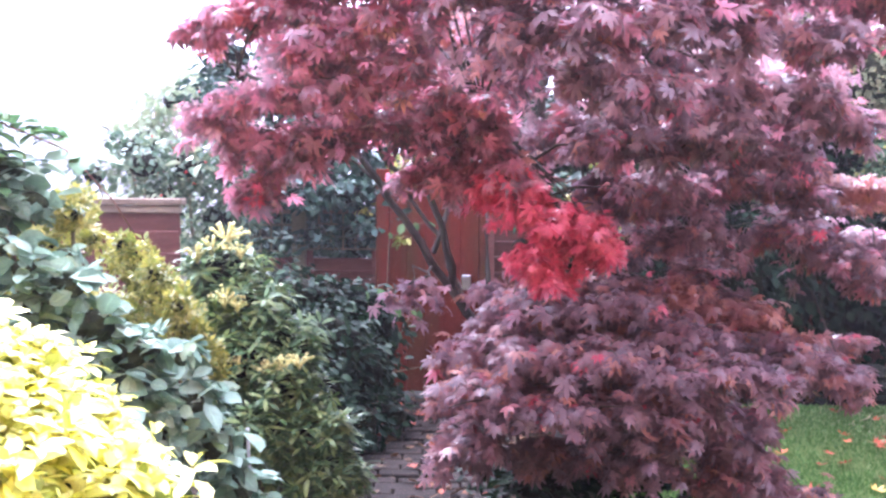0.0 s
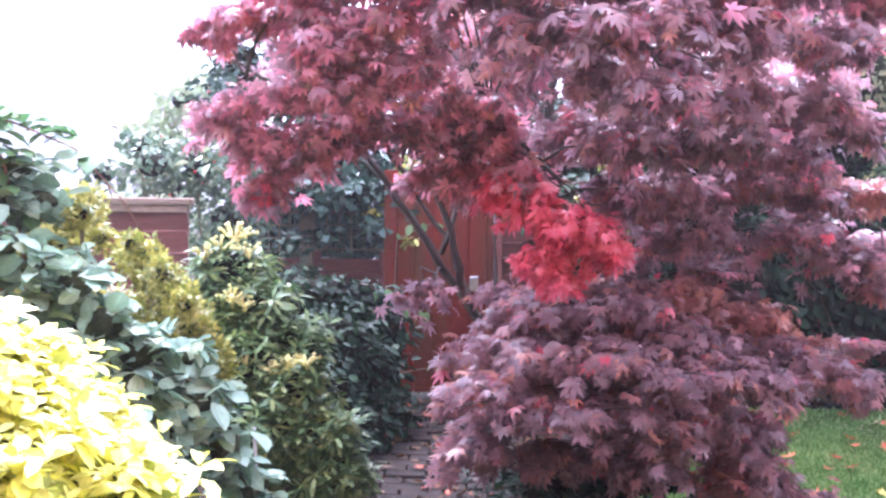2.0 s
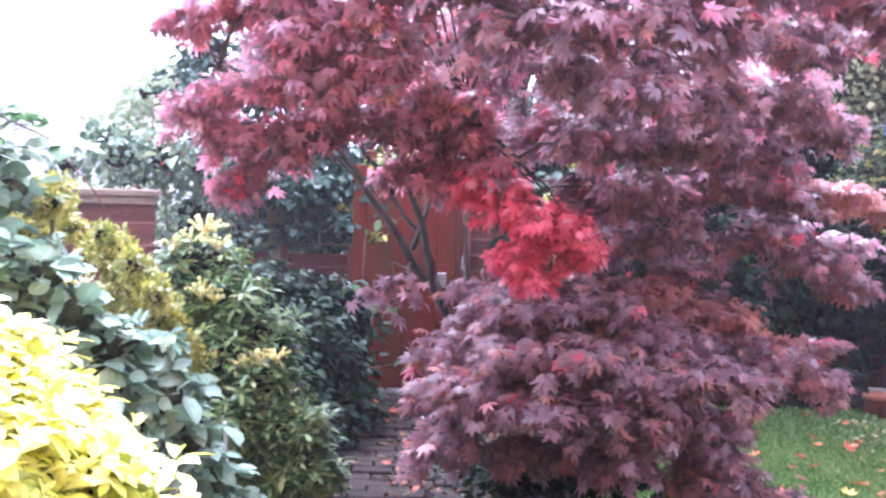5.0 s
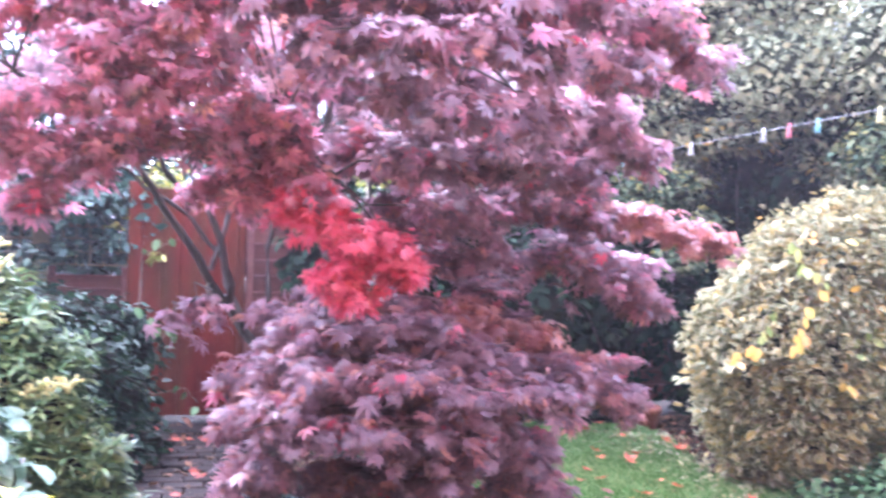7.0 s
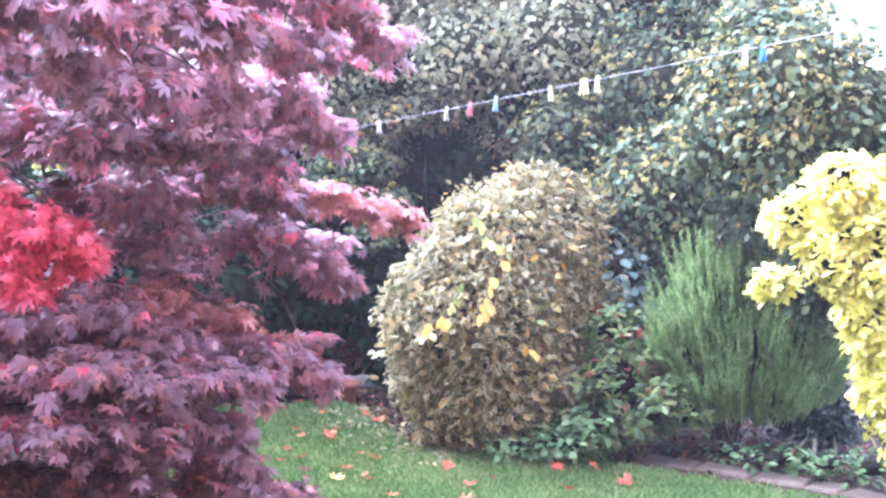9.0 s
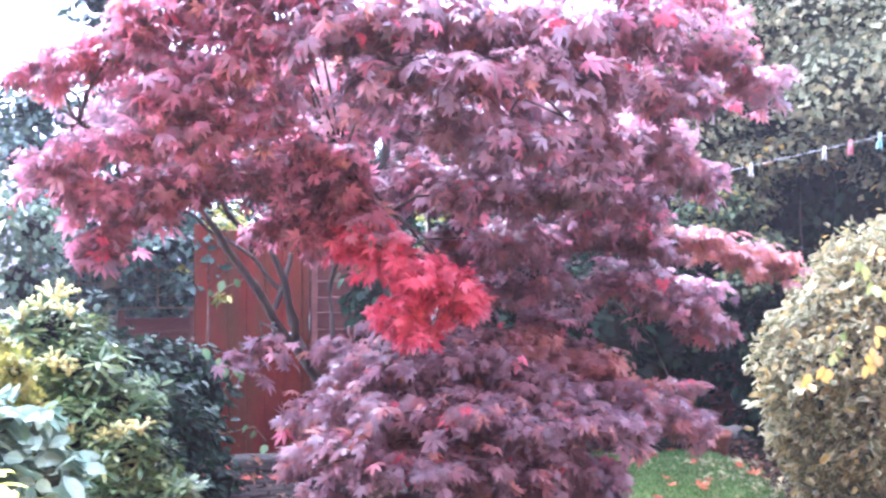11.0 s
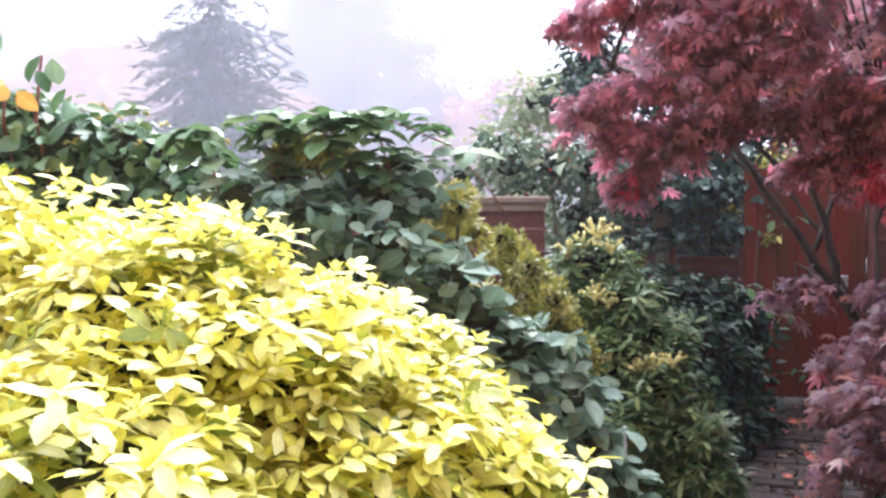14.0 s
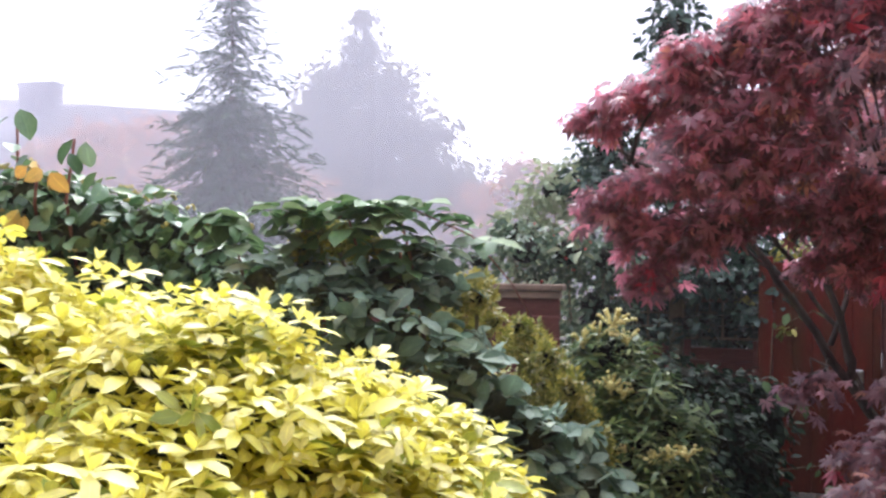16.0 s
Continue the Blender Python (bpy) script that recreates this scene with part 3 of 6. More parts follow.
# ---------------- fence, gate, path ----------------
def fence_panel(x0, x1, y, top, label, slat_h=0.105, cap=True, bottom=0.06, battens=True):
    th = thing("garden_fence", ((x0 + x1) / 2, y, bottom), label, "fence", "fence along the garden's end")
    n = int((top - bottom) / slat_h)
    bm = bmesh.new()
    box(bm, (0, 0, 0), (x1 - x0, 0.02, slat_h * 1.16), (16, 0, 0), 0.004)
    me = bpy.data.meshes.new("slat")
    bm.to_mesh(me)
    bm.free()
    me.materials.append(M_FENCE)
    for i in range(n):
        o = new("slat", me)
        adopt(o, th)
        o.matrix_basis = pose((x0 + x1) / 2 + random.uniform(-0.004, 0.004), y + random.uniform(-0.003, 0.003), bottom + slat_h * (i + 0.5), random.uniform(-1, 1), random.uniform(-0.4, 0.4), 0)
    for x in (x0 + 0.03, x1 - 0.03) if battens else ():
        bm = bmesh.new()
        box(bm, (x, y - 0.03, (bottom + top) / 2), (0.045, 0.025, top - bottom))
        part("batten", bm, M_FENCE, th)
    if cap:
        bm = bmesh.new()
        box(bm, ((x0 + x1) / 2, y - 0.01, top + 0.02), (x1 - x0 + 0.06, 0.13, 0.04), bevel=0.006)
        part("capping", bm, M_CAP, th, "weathered pale wooden capping")
        bm = bmesh.new()
        box(bm, ((x0 + x1) / 2, y - 0.03, top - 0.025), (x1 - x0 + 0.03, 0.05, 0.045), bevel=0.004)
        part("cap_rail", bm, M_CAP, th)
    return th


def post(x, y, h, mat=None, w=0.09, label="green weathered square fence post"):
    bm = bmesh.new()
    box(bm, (x, y, h / 2 - 0.1), (w, w, h + 0.2), bevel=0.006)
    return tagged(part("fence_post", bm, mat or M_POST, None), label, "post", "fence posts")


fence_panel(-3.8, -1.484, 6.85, 1.31, "red-brown lapped fence panel with weathered capping", 0.12, battens=False)
# return of the fence towards the gate, set back, with an open trellis on top
fence_panel(-1.396, -0.935, 7.92, 0.95, "low red-brown lapped panel in deep shade", 0.085, False)
fence_panel(-0.845, -0.33, 7.92, 0.97, "low red-brown lapped panel beside the gate", 0.085, False)
post(-0.89, 7.92, 1.25)


def trellis(x0, x1, y, z0, z1):
    th = thing("trellis", ((x0 + x1) / 2, y, z0), "dark square wooden trellis on top of a low panel", "trellis", "trellis tops")
    n = max(3, int((x1 - x0) / 0.075))
    for i in range(n + 1):
        bm = bmesh.new()
        box(bm, (x0 + (x1 - x0) * i / n, y, (z0 + z1) / 2), (0.014, 0.012, z1 - z0), bevel=0.002)
        part("lath", bm, M_POST, th)
    for i in range(4):
        bm = bmesh.new()
        box(bm, ((x0 + x1) / 2, y - 0.013, z0 + (z1 - z0) * i / 3), (x1 - x0, 0.012, 0.03 if i == 3 else 0.014), bevel=0.002)
        part("lath", bm, M_CAP if i == 3 else M_POST, th)


trellis(-1.39, -0.94, 7.92, 0.96, 1.24)
trellis(-0.84, -0.33, 7.92, 0.98, 1.24)

gate = thing("gate", (0.0, 7.65, 0.0), "closed red-brown boarded garden gate with zinc latch", "gate")
GX0, GX1, GY, GTOP = -0.25, 0.354, 7.65, 1.5
nb = 5
for i in range(nb):
    bm = bmesh.new()
    w = (GX1 - GX0) / nb
    box(bm, (GX0 + w * (i + 0.5), GY + 0.0015 * (i % 2), (GTOP + 0.03) / 2), (w - 0.0015, 0.022, GTOP - 0.03), bevel=0.004)
    part("board", bm, M_GATE, gate)
bm = bmesh.new()
box(bm, ((GX0 + GX1) / 2, GY + 0.018, (GTOP + 0.06) / 2), (GX1 - GX0 - 0.01, 0.006, GTOP - 0.08), bevel=0)
part("back_sheet", bm, M_GATE, gate)
for z in (0.28, 1.36):
    bm = bmesh.new()
    box(bm, ((GX0 + GX1) / 2, GY + 0.04, z), (GX1 - GX0 - 0.04, 0.03, 0.1))
    part("ledge", bm, M_GATE, gate)
latch_bm = bmesh.new()
box(latch_bm, (0.27, GY - 0.018, 0.775), (0.06, 0.008, 0.1), bevel=0.003)
latch = part("latch_plate", latch_bm, M_METAL, gate, "bright zinc latch plate")
bm = bmesh.new()
tube(bm, [(0.24, GY - 0.024, 0.8), (0.25, GY - 0.05, 0.81), (0.29, GY - 0.05, 0.81), (0.3, GY - 0.024, 0.8)], [0.008] * 4, 8)
part("ring_handle", bm, M_METAL, latch)
post(-0.2965, 7.67, 1.54, M_GATE, 0.09, "red-brown square gate post")
post(0.38, 7.67, 1.54, M_GATE, 0.05, "red-brown square gate post")
fence_panel(0.41, 2.215, 7.71, 1.55, "red-brown lapped fence panel behind the maple", 0.11, False)
post(2.26, 7.73, 1.6)
fence_panel(2.306, 4.16, 7.9, 1.2, "red-brown lapped fence panel behind the hedge", 0.11, False)
fence_panel(4.17, 6.1, 7.9, 1.2, "red-brown lapped fence panel behind the hedge", 0.11, False)

step = thing("gate_step", (0.0, 7.5, 0.0), "weathered timber sill under the gate, coloured dark for shade", "step")
bm = bmesh.new()
box(bm, (0.03, 7.52, -0.075), (0.72, 0.2, 0.15), bevel=0.008)
part("sill", bm, M_DARKSTONE, step)

path = thing("garden_path", (0.1, 6.3, 0.0), "pinkish brick paver path leading to the gate, darkened for shade", "path", kind="structure")
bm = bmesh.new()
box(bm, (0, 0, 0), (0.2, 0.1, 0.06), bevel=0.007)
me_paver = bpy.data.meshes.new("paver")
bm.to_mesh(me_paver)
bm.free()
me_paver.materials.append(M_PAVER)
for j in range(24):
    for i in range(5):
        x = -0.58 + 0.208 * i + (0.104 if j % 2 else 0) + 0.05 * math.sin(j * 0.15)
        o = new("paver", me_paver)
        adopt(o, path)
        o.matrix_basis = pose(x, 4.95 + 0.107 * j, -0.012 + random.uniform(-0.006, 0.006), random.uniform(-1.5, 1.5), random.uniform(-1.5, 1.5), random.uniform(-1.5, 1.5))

# stone edging between the lawn and the bed
def edging(way, mat, per, label, wide):
    e = thing("stone_edging", (way[0][0], way[0][1], 0), label, "edging", "lawn edging")
    for (x0, y0), (x1, y1) in zip(way, way[1:]):
        ang = math.degrees(math.atan2(y1 - y0, x1 - x0))
        n = max(1, round(math.hypot(x1 - x0, y1 - y0) / per))
        ln = math.hypot(x1 - x0, y1 - y0) / n
        for i in range(n):
            t = (i + 0.5) / n
            bm = bmesh.new()
            box(bm, (0, 0, 0), (ln - 0.008, wide, 0.07), bevel=0.012)
            o = part("stone", bm, mat, e)
            o.matrix_basis = pose(x0 + (x1 - x0) * t, y0 + (y1 - y0) * t, 0.004 + random.uniform(-0.004, 0.004), 0, 0, ang + random.uniform(-2, 2))


edging([(3.81, 4.90), (3.98, 4.63), (4.10, 4.35), (4.22, 4.10), (4.29, 3.93), (4.33, 3.53)], M_STONE, 0.42, "flat worn stone edging along the lawn", 0.19)
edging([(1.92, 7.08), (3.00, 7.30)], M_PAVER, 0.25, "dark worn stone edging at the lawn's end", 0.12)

# unseen wall behind the camera, added to cut the sky light from that side
bm = bmesh.new()
box(bm, (1.0, -1.6, 3.9), (18, 0.3, 7.8), bevel=0)
tagged(part("wall_house", bm, M_BRICK, None), "unseen red-brown wall added to block sky light", "wall", kind="structure")

# ---------------- maple ----------------
MAPLE_SCARLET = [
    (0.25, 3.85, 1.50, 0.07, 0.04), (0.33, 3.82, 1.45, 0.09, 0.05), (0.42, 3.78, 1.38, 0.10, 0.06), (0.53, 3.75, 1.34, 0.08, 0.05),
    (0.41, 3.76, 1.27, 0.08, 0.05), (0.58, 3.74, 1.29, 0.05, 0.03), (0.42, 3.75, 1.20, 0.04, 0.02),
]
MAPLE_RED = [
    (-0.75, 3.90, 2.00, 0.07, 0.03), (-0.64, 3.90, 2.04, 0.11, 0.06), (-0.48, 3.86, 2.08, 0.13, 0.08), (-0.33, 3.82, 2.02, 0.15, 0.08),
    (-0.14, 3.76, 2.00, 0.14, 0.07), (-0.43, 3.80, 2.17, 0.13, 0.06), (-0.04, 3.70, 2.10, 0.11, 0.09), (-0.70, 3.84, 1.71, 0.08, 0.03),
    (-0.57, 3.84, 1.75, 0.13, 0.06), (-0.39, 3.80, 1.79, 0.15, 0.07), (-0.22, 3.80, 1.81, 0.14, 0.08), (-0.34, 3.80, 1.91, 0.16, 0.07),
    (-0.05, 3.80, 1.87, 0.14, 0.09), (-0.22, 3.80, 2.18, 0.12, 0.05), (-0.04, 4.00, 1.75, 0.09, 0.05),
]
MAPLE_RED_LOWER = [
    (-0.55, 3.90, 1.47, 0.05, 0.03), (-0.46, 3.90, 1.56, 0.12, 0.06), (-0.34, 3.86, 1.63, 0.13, 0.06), (-0.18, 3.90, 1.69, 0.12, 0.06),
    (-0.55, 3.90, 1.63, 0.12, 0.04), (0.01, 3.90, 1.66, 0.14, 0.08), (0.19, 3.90, 1.63, 0.13, 0.08), (0.13, 3.86, 1.75, 0.15, 0.08),
    (0.27, 3.86, 1.53, 0.09, 0.05), (0.12, 3.95, 1.51, 0.10, 0.06), (-0.00, 4.00, 1.52, 0.08, 0.04),
]
MAPLE_PURPLE = [
    (0.16, 3.60, 2.09, 0.16, 0.09), (0.35, 3.50, 2.11, 0.17, 0.08), (0.55, 3.50, 2.10, 0.15, 0.09), (0.82, 3.50, 2.09, 0.18, 0.09),
    (1.11, 3.60, 2.13, 0.19, 0.09), (1.40, 3.70, 2.09, 0.14, 0.08), (1.59, 3.75, 2.00, 0.10, 0.04), (0.29, 3.55, 1.95, 0.16, 0.08),
    (0.46, 3.40, 1.94, 0.15, 0.06), (0.68, 3.40, 1.96, 0.16, 0.06), (0.93, 3.50, 1.95, 0.16, 0.07), (1.23, 3.65, 1.93, 0.16, 0.07),
    (0.47, 3.60, 1.82, 0.15, 0.07), (0.67, 3.42, 1.74, 0.15, 0.06), (0.94, 3.60, 1.77, 0.14, 0.07), (1.23, 3.80, 1.78, 0.13, 0.07),
    (1.42, 3.90, 1.70, 0.11, 0.04),
]
MAPLE_MIDDLE = [
    (0.95, 4.60, 1.25, 0.12, 0.06), (1.09, 4.60, 1.10, 0.15, 0.06), (0.84, 4.60, 1.06, 0.12, 0.05), (1.02, 4.70, 0.96, 0.15, 0.05), (0.71, 4.50, 1.45, 0.10, 0.08),
    (0.53, 4.30, 1.69, 0.13, 0.09), (0.67, 3.90, 1.63, 0.17, 0.08), (0.96, 4.00, 1.63, 0.16, 0.08), (1.26, 4.20, 1.61, 0.17, 0.07),
    (0.85, 4.20, 1.46, 0.18, 0.08), (1.15, 4.40, 1.48, 0.13, 0.07), (1.45, 4.50, 1.29, 0.18, 0.07), (1.64, 4.50, 1.20, 0.16, 0.06),
    (1.78, 4.48, 1.12, 0.08, 0.03), (1.05, 4.40, 1.30, 0.13, 0.06), (1.53, 4.60, 1.44, 0.14, 0.05), (0.33, 4.40, 1.92, 0.13, 0.11),
]
MAPLE_ORANGE = [
    (1.51, 4.60, 1.51, 0.13, 0.04), (1.79, 4.66, 1.46, 0.17, 0.05), (2.03, 4.70, 1.40, 0.13, 0.04), (2.20, 4.73, 1.37, 0.08, 0.02),
    (1.22, 4.60, 0.96, 0.23, 0.06), (0.98, 4.50, 1.06, 0.16, 0.06), (1.39, 4.55, 0.86, 0.15, 0.05), (0.48, 4.50, 2.03, 0.13, 0.10),
    (0.17, 4.50, 2.06, 0.13, 0.09),
]
MAPLE_SKIRT = [
    (0.45, 4.35, 1.09, 0.09, 0.03), (0.58, 4.35, 1.09, 0.16, 0.04), (0.82, 4.40, 1.10, 0.10, 0.03),
    (0.29, 4.30, 0.98, 0.08, 0.05), (0.38, 4.20, 1.03, 0.12, 0.06), (0.49, 4.10, 1.03, 0.17, 0.06), (0.72, 4.10, 1.04, 0.16, 0.06),
    (0.87, 4.00, 0.93, 0.16, 0.07), (0.26, 4.10, 0.88, 0.12, 0.07), (0.39, 3.95, 0.88, 0.16, 0.07), (0.60, 3.85, 0.90, 0.17, 0.07),
    (0.80, 3.82, 0.84, 0.17, 0.06), (1.03, 3.85, 0.85, 0.14, 0.05), (1.18, 3.85, 0.83, 0.08, 0.03), (0.17, 4.05, 0.74, 0.10, 0.08),
    (0.28, 3.90, 0.75, 0.13, 0.08), (0.47, 3.80, 0.73, 0.15, 0.07), (0.69, 3.82, 0.72, 0.15, 0.06), (0.89, 3.85, 0.72, 0.12, 0.06),
]
# a thin low spray reaching out in front of the gate
MAPLE_SPRAY = [
    (0.03, 4.60, 1.01, 0.045, 0.008), (0.01, 4.50, 1.09, 0.045, 0.008), (-0.06, 4.55, 1.01, 0.045, 0.008), (-0.04, 4.50, 1.08, 0.045, 0.008), (-0.08, 4.50, 1.05, 0.045, 0.008), (-0.13, 4.50, 1.02, 0.045, 0.008),
]
MAPLE_FLOUNCE = [
    (1.44, 4.30, 0.82, 0.16, 0.05), (1.59, 4.30, 0.77, 0.10, 0.03), (0.20, 3.95, 0.59, 0.08, 0.06), (0.42, 4.10, 0.52, 0.12, 0.06),
    (0.61, 4.10, 0.49, 0.12, 0.06), (1.12, 4.00, 0.55, 0.11, 0.07), (0.79, 4.00, 0.51, 0.16, 0.08), (1.08, 4.05, 0.44, 0.14, 0.09),
    (1.25, 4.05, 0.39, 0.11, 0.07), (1.39, 4.05, 0.36, 0.08, 0.05), (0.13, 4.10, 0.55, 0.09, 0.08),
]
MAPLE_CROWN = [
    (-0.22, 3.80, 2.29, 0.08, 0.05), (-0.08, 3.75, 2.29, 0.13, 0.08), (0.05, 3.70, 2.22, 0.13, 0.08), (-0.11, 3.75, 2.14, 0.12, 0.07),
    (-0.03, 3.70, 2.39, 0.15, 0.07), (-0.30, 3.85, 2.22, 0.06, 0.04), (0.17, 3.65, 2.29, 0.15, 0.08), (0.44, 3.60, 2.32, 0.16, 0.08),
    (1.00, 3.65, 2.33, 0.17, 0.08), (1.33, 3.75, 2.31, 0.15, 0.07), (0.75, 3.70, 2.40, 0.16, 0.06),
]


# openings through the crown: a point on the axis, its slope in x and z, and its half width and height
CROWN_GAPS = [(0.84, 4.30, 1.16, 0.26, -0.08, 0.09, 0.07), (1.22, 4.40, 1.33, 0.35, -0.03, 0.13, 0.04), (0.95, 4.30, 1.33, 0.29, -0.03, 0.09, 0.04), (1.13, 4.40, 1.10, 0.32, -0.09, 0.08, 0.03), (-0.26, 4.00, 1.37, -0.02, -0.03, 0.11, 0.06), (0.45, 4.20, 1.84, 0.10, 0.09, 0.05, 0.15)]


def maple_tree():
    rng = np.random.default_rng(11)
    base = Vector((0.66, 4.95, 0.0))
    t = thing("maple_tree", base, "broad Japanese maple with purple, red and scarlet autumn leaves", "tree")
    bm = bmesh.new()
    tube(bm, [base + Vector((0, 0, -0.1)), base + Vector((0.01, 0, 0.1)), base + Vector((-0.02, 0.02, 0.3)), base + Vector((-0.05, 0.03, 0.45))], [0.075, 0.06, 0.05, 0.045], 10)
    part("trunk", bm, M_BARK, t, "", True)
    fork = base + Vector((-0.04, 0.03, 0.42))
    ways = [
        [fork, (0.35, 5.00, 0.69), (0.12, 5.01, 1.00), (-0.09, 4.86, 1.32), (-0.27, 4.70, 1.58), (-0.60, 4.55, 1.85), (-0.82, 4.48, 1.95)],
        [(0.12, 5.01, 1.00), (0.08, 4.93, 1.27), (-0.05, 4.84, 1.63), (-0.16, 4.76, 1.99), (-0.25, 4.76, 2.30)],
        [fork, (0.54, 5.00, 0.95), (0.51, 5.00, 1.41), (0.49, 4.86, 1.78), (0.52, 4.77, 2.04), (0.42, 4.76, 2.35)],
        [fork, (0.71, 5.03, 1.00), (0.89, 4.94, 1.37), (1.10, 4.79, 1.73), (1.26, 4.56, 2.12), (1.35, 4.56, 2.39)],
        [(0.89, 4.94, 1.37), (1.28, 4.73, 1.55), (1.61, 4.51, 1.91), (1.86, 4.44, 2.12)],
    ]
    ways += [
        [fork, (0.89, 4.95, 0.91), (1.28, 4.9, 1.17), (1.7, 4.85, 1.34), (2.0, 4.8, 1.39)],
        [fork, (0.52, 4.52, 1.01), (0.47, 4.24, 1.32), (0.45, 4.09, 1.45)],
        [(0.18, 4.97, 0.89), (0.09, 5.04, 1.21), (-0.14, 4.97, 1.44), (-0.39, 4.83, 1.60)],
        [(0.04, 4.97, 1.16), (0.12, 5.04, 1.44), (0.08, 4.97, 1.76), (0.17, 4.83, 1.98)],
        [(0.31, 4.90, 0.85), (0.27, 4.97, 1.26), (0.32, 4.90, 1.62), (0.26, 4.83, 1.98)],
        [fork, (0.74, 4.83, 1.08), (0.85, 4.69, 1.44), (0.79, 4.62, 1.80), (0.86, 4.55, 2.11)],
        [(0.63, 4.90, 0.98), (0.70, 4.83, 1.30), (0.64, 4.69, 1.62)],
    ]
    ways += [
        [fork, (0.5, 4.6, 0.95), (0.42, 4.25, 1.3), (0.38, 3.95, 1.55), (0.2, 3.85, 1.7)],
        [(0.55, 5.0, 1.6), (0.62, 4.5, 1.85), (0.68, 4.0, 1.95), (0.7, 3.6, 1.95)],
        [(-0.05, 5.0, 1.4), (-0.2, 4.5, 1.65), (-0.4, 4.1, 1.78), (-0.62, 3.9, 1.82)],
        [fork, (0.7, 4.6, 0.7), (0.75, 4.2, 0.8), (0.75, 3.95, 0.78)],
    ]
    nodes = []
    for k, way in enumerate(ways):
        way = [Vector(p) for p in way]
        fine = []
        for a, b in zip(way, way[1:]):
            fine += bend(rng, a, b, 4, 0, 0.012)[:-1]
        fine.append(way[-1])
        r0 = 0.04 if k == 2 else 0.026 if k in (0, 3) else 0.012 if k > 5 else 0.017
        bm = bmesh.new()
        tube(bm, fine, [r0 + (0.006 - r0) * i / (len(fine) - 1) for i in range(len(fine))], 8)
        part("limb", bm, M_BARK, t, "", True)
        nodes += fine
    groups = ((MAPLE_RED, M_MAPLE_RED, "red", 60), (MAPLE_RED_LOWER, M_MAPLE_RED, "red", 40), (MAPLE_SCARLET, M_MAPLE_SCARLET, "scarlet", 60), (MAPLE_PURPLE, M_MAPLE_PURPLE, "purple", 70),
              (MAPLE_MIDDLE, M_MAPLE_PURPLE, "purple", 20), (MAPLE_CROWN, M_MAPLE_RED, "red", 0), (MAPLE_ORANGE, M_MAPLE_ORANGE, "orange-brown", 20),
              (MAPLE_SKIRT, M_MAPLE_PURPLE, "purple", 50), (MAPLE_SPRAY, M_MAPLE_PURPLE, "sparse purple", 20), (MAPLE_FLOUNCE, M_MAPLE_PURPLE, "purple", 20))
    # the far half of the crown, over the path: unseen, added to shade the gate
    rear = []
    for _ in range(46):
        a, q = rng.uniform(-0.15, 3.3), rng.uniform(0.25, 1.0) ** 0.6
        rear.append((0.55 + 1.25 * q * math.cos(a), 4.95 + 1.35 * q * math.sin(a), 2.35 - 0.5 * q * q + rng.normal(0, 0.1), rng.uniform(0.2, 0.32), rng.uniform(0.08, 0.14)))
    groups += ((rear, M_MAPLE_PURPLE, "hidden rear purple", 0),)
    twigs = bmesh.new()
    shapes = [maple_leaf(rng) for _ in range(6)]
    for clumps, mat, word, single in groups:
        for x, y, z, r, rz in clumps:
            c = Vector((x, y, z))
            near = min(nodes, key=lambda q: (q - c).length)
            if clumps is MAPLE_SPRAY:
                nodes.append(c)
            tube(twigs, bend(rng, near, c, 5, 0.03, 0.02), [0.006, 0.005, 0.004, 0.003, 0.002], 5)
            for _ in range(1 if clumps is MAPLE_SPRAY else 4):
                e = c + Vector((rng.normal(0, r * 0.6), rng.normal(0, r * 0.5), rng.normal(0, rz * 0.5)))
                tube(twigs, bend(rng, c, e, 4, 0.01, 0.01), [0.004, 0.003, 0.0025, 0.0015], 4)
        back = [(x + 0.12 * (x - 0.2) + rng.normal(0, 0.05), y + rng.uniform(0.3, 0.7), z + rng.normal(0.0, 0.05), r * 1.15, rz * 1.1) for x, y, z, r, rz in clumps if word in ("purple", "red") and x > 0.15 and 0.4 < z < 2.05]
        p, out = fill_clump(rng, clumps + back, (540 if clumps is MAPLE_CROWN else 150 if clumps is MAPLE_SPRAY else 900 if clumps is MAPLE_RED else 1150) if word != "hidden rear purple" else 480, 0.12, 1.05, rough=0.22)
        sp, so = [], []
        for x, y, z, r, rz in clumps:
            c = Vector((x, y, z))
            for k in range(2 if clumps is MAPLE_SPRAY else 7):
                a = rng.uniform(0, 6.28)
                d = Vector((math.cos(a), math.sin(a) * 0.9, rng.normal(0.05, 0.25)))
                reach = r * rng.uniform(0.7, 1.15)
                line = [c + d * reach * q + Vector((0, 0, -0.05 * q * q * rng.uniform(0.4, 1.6))) for q in (0.3, 0.55, 0.8, 1.0)]
                tube(twigs, line, [0.0035, 0.003, 0.002, 0.001], 4)
                for q in line[1:]:
                    for _ in range(1 if clumps is MAPLE_SPRAY else 5):
                        sp.append(q + Vector((rng.normal(0, 0.025), rng.normal(0, 0.025), rng.normal(-0.01, 0.012))))
                        so.append(unit(np.array([d]) + rng.normal(0, 0.5, (1, 3)))[0])
        p, out = np.concatenate([p, np.array(sp)]), np.concatenate([out, np.array(so)])
        m = orient(rng, p, out, 0.075, 0.5, 0.36, 0.9, 0.26)
        if word != "scarlet":
            keep = np.ones(len(m), bool)
            for gx, gy, gz, sx, sz, rx, rz in CROWN_GAPS:
                along = m[:, 1, 3] - gy
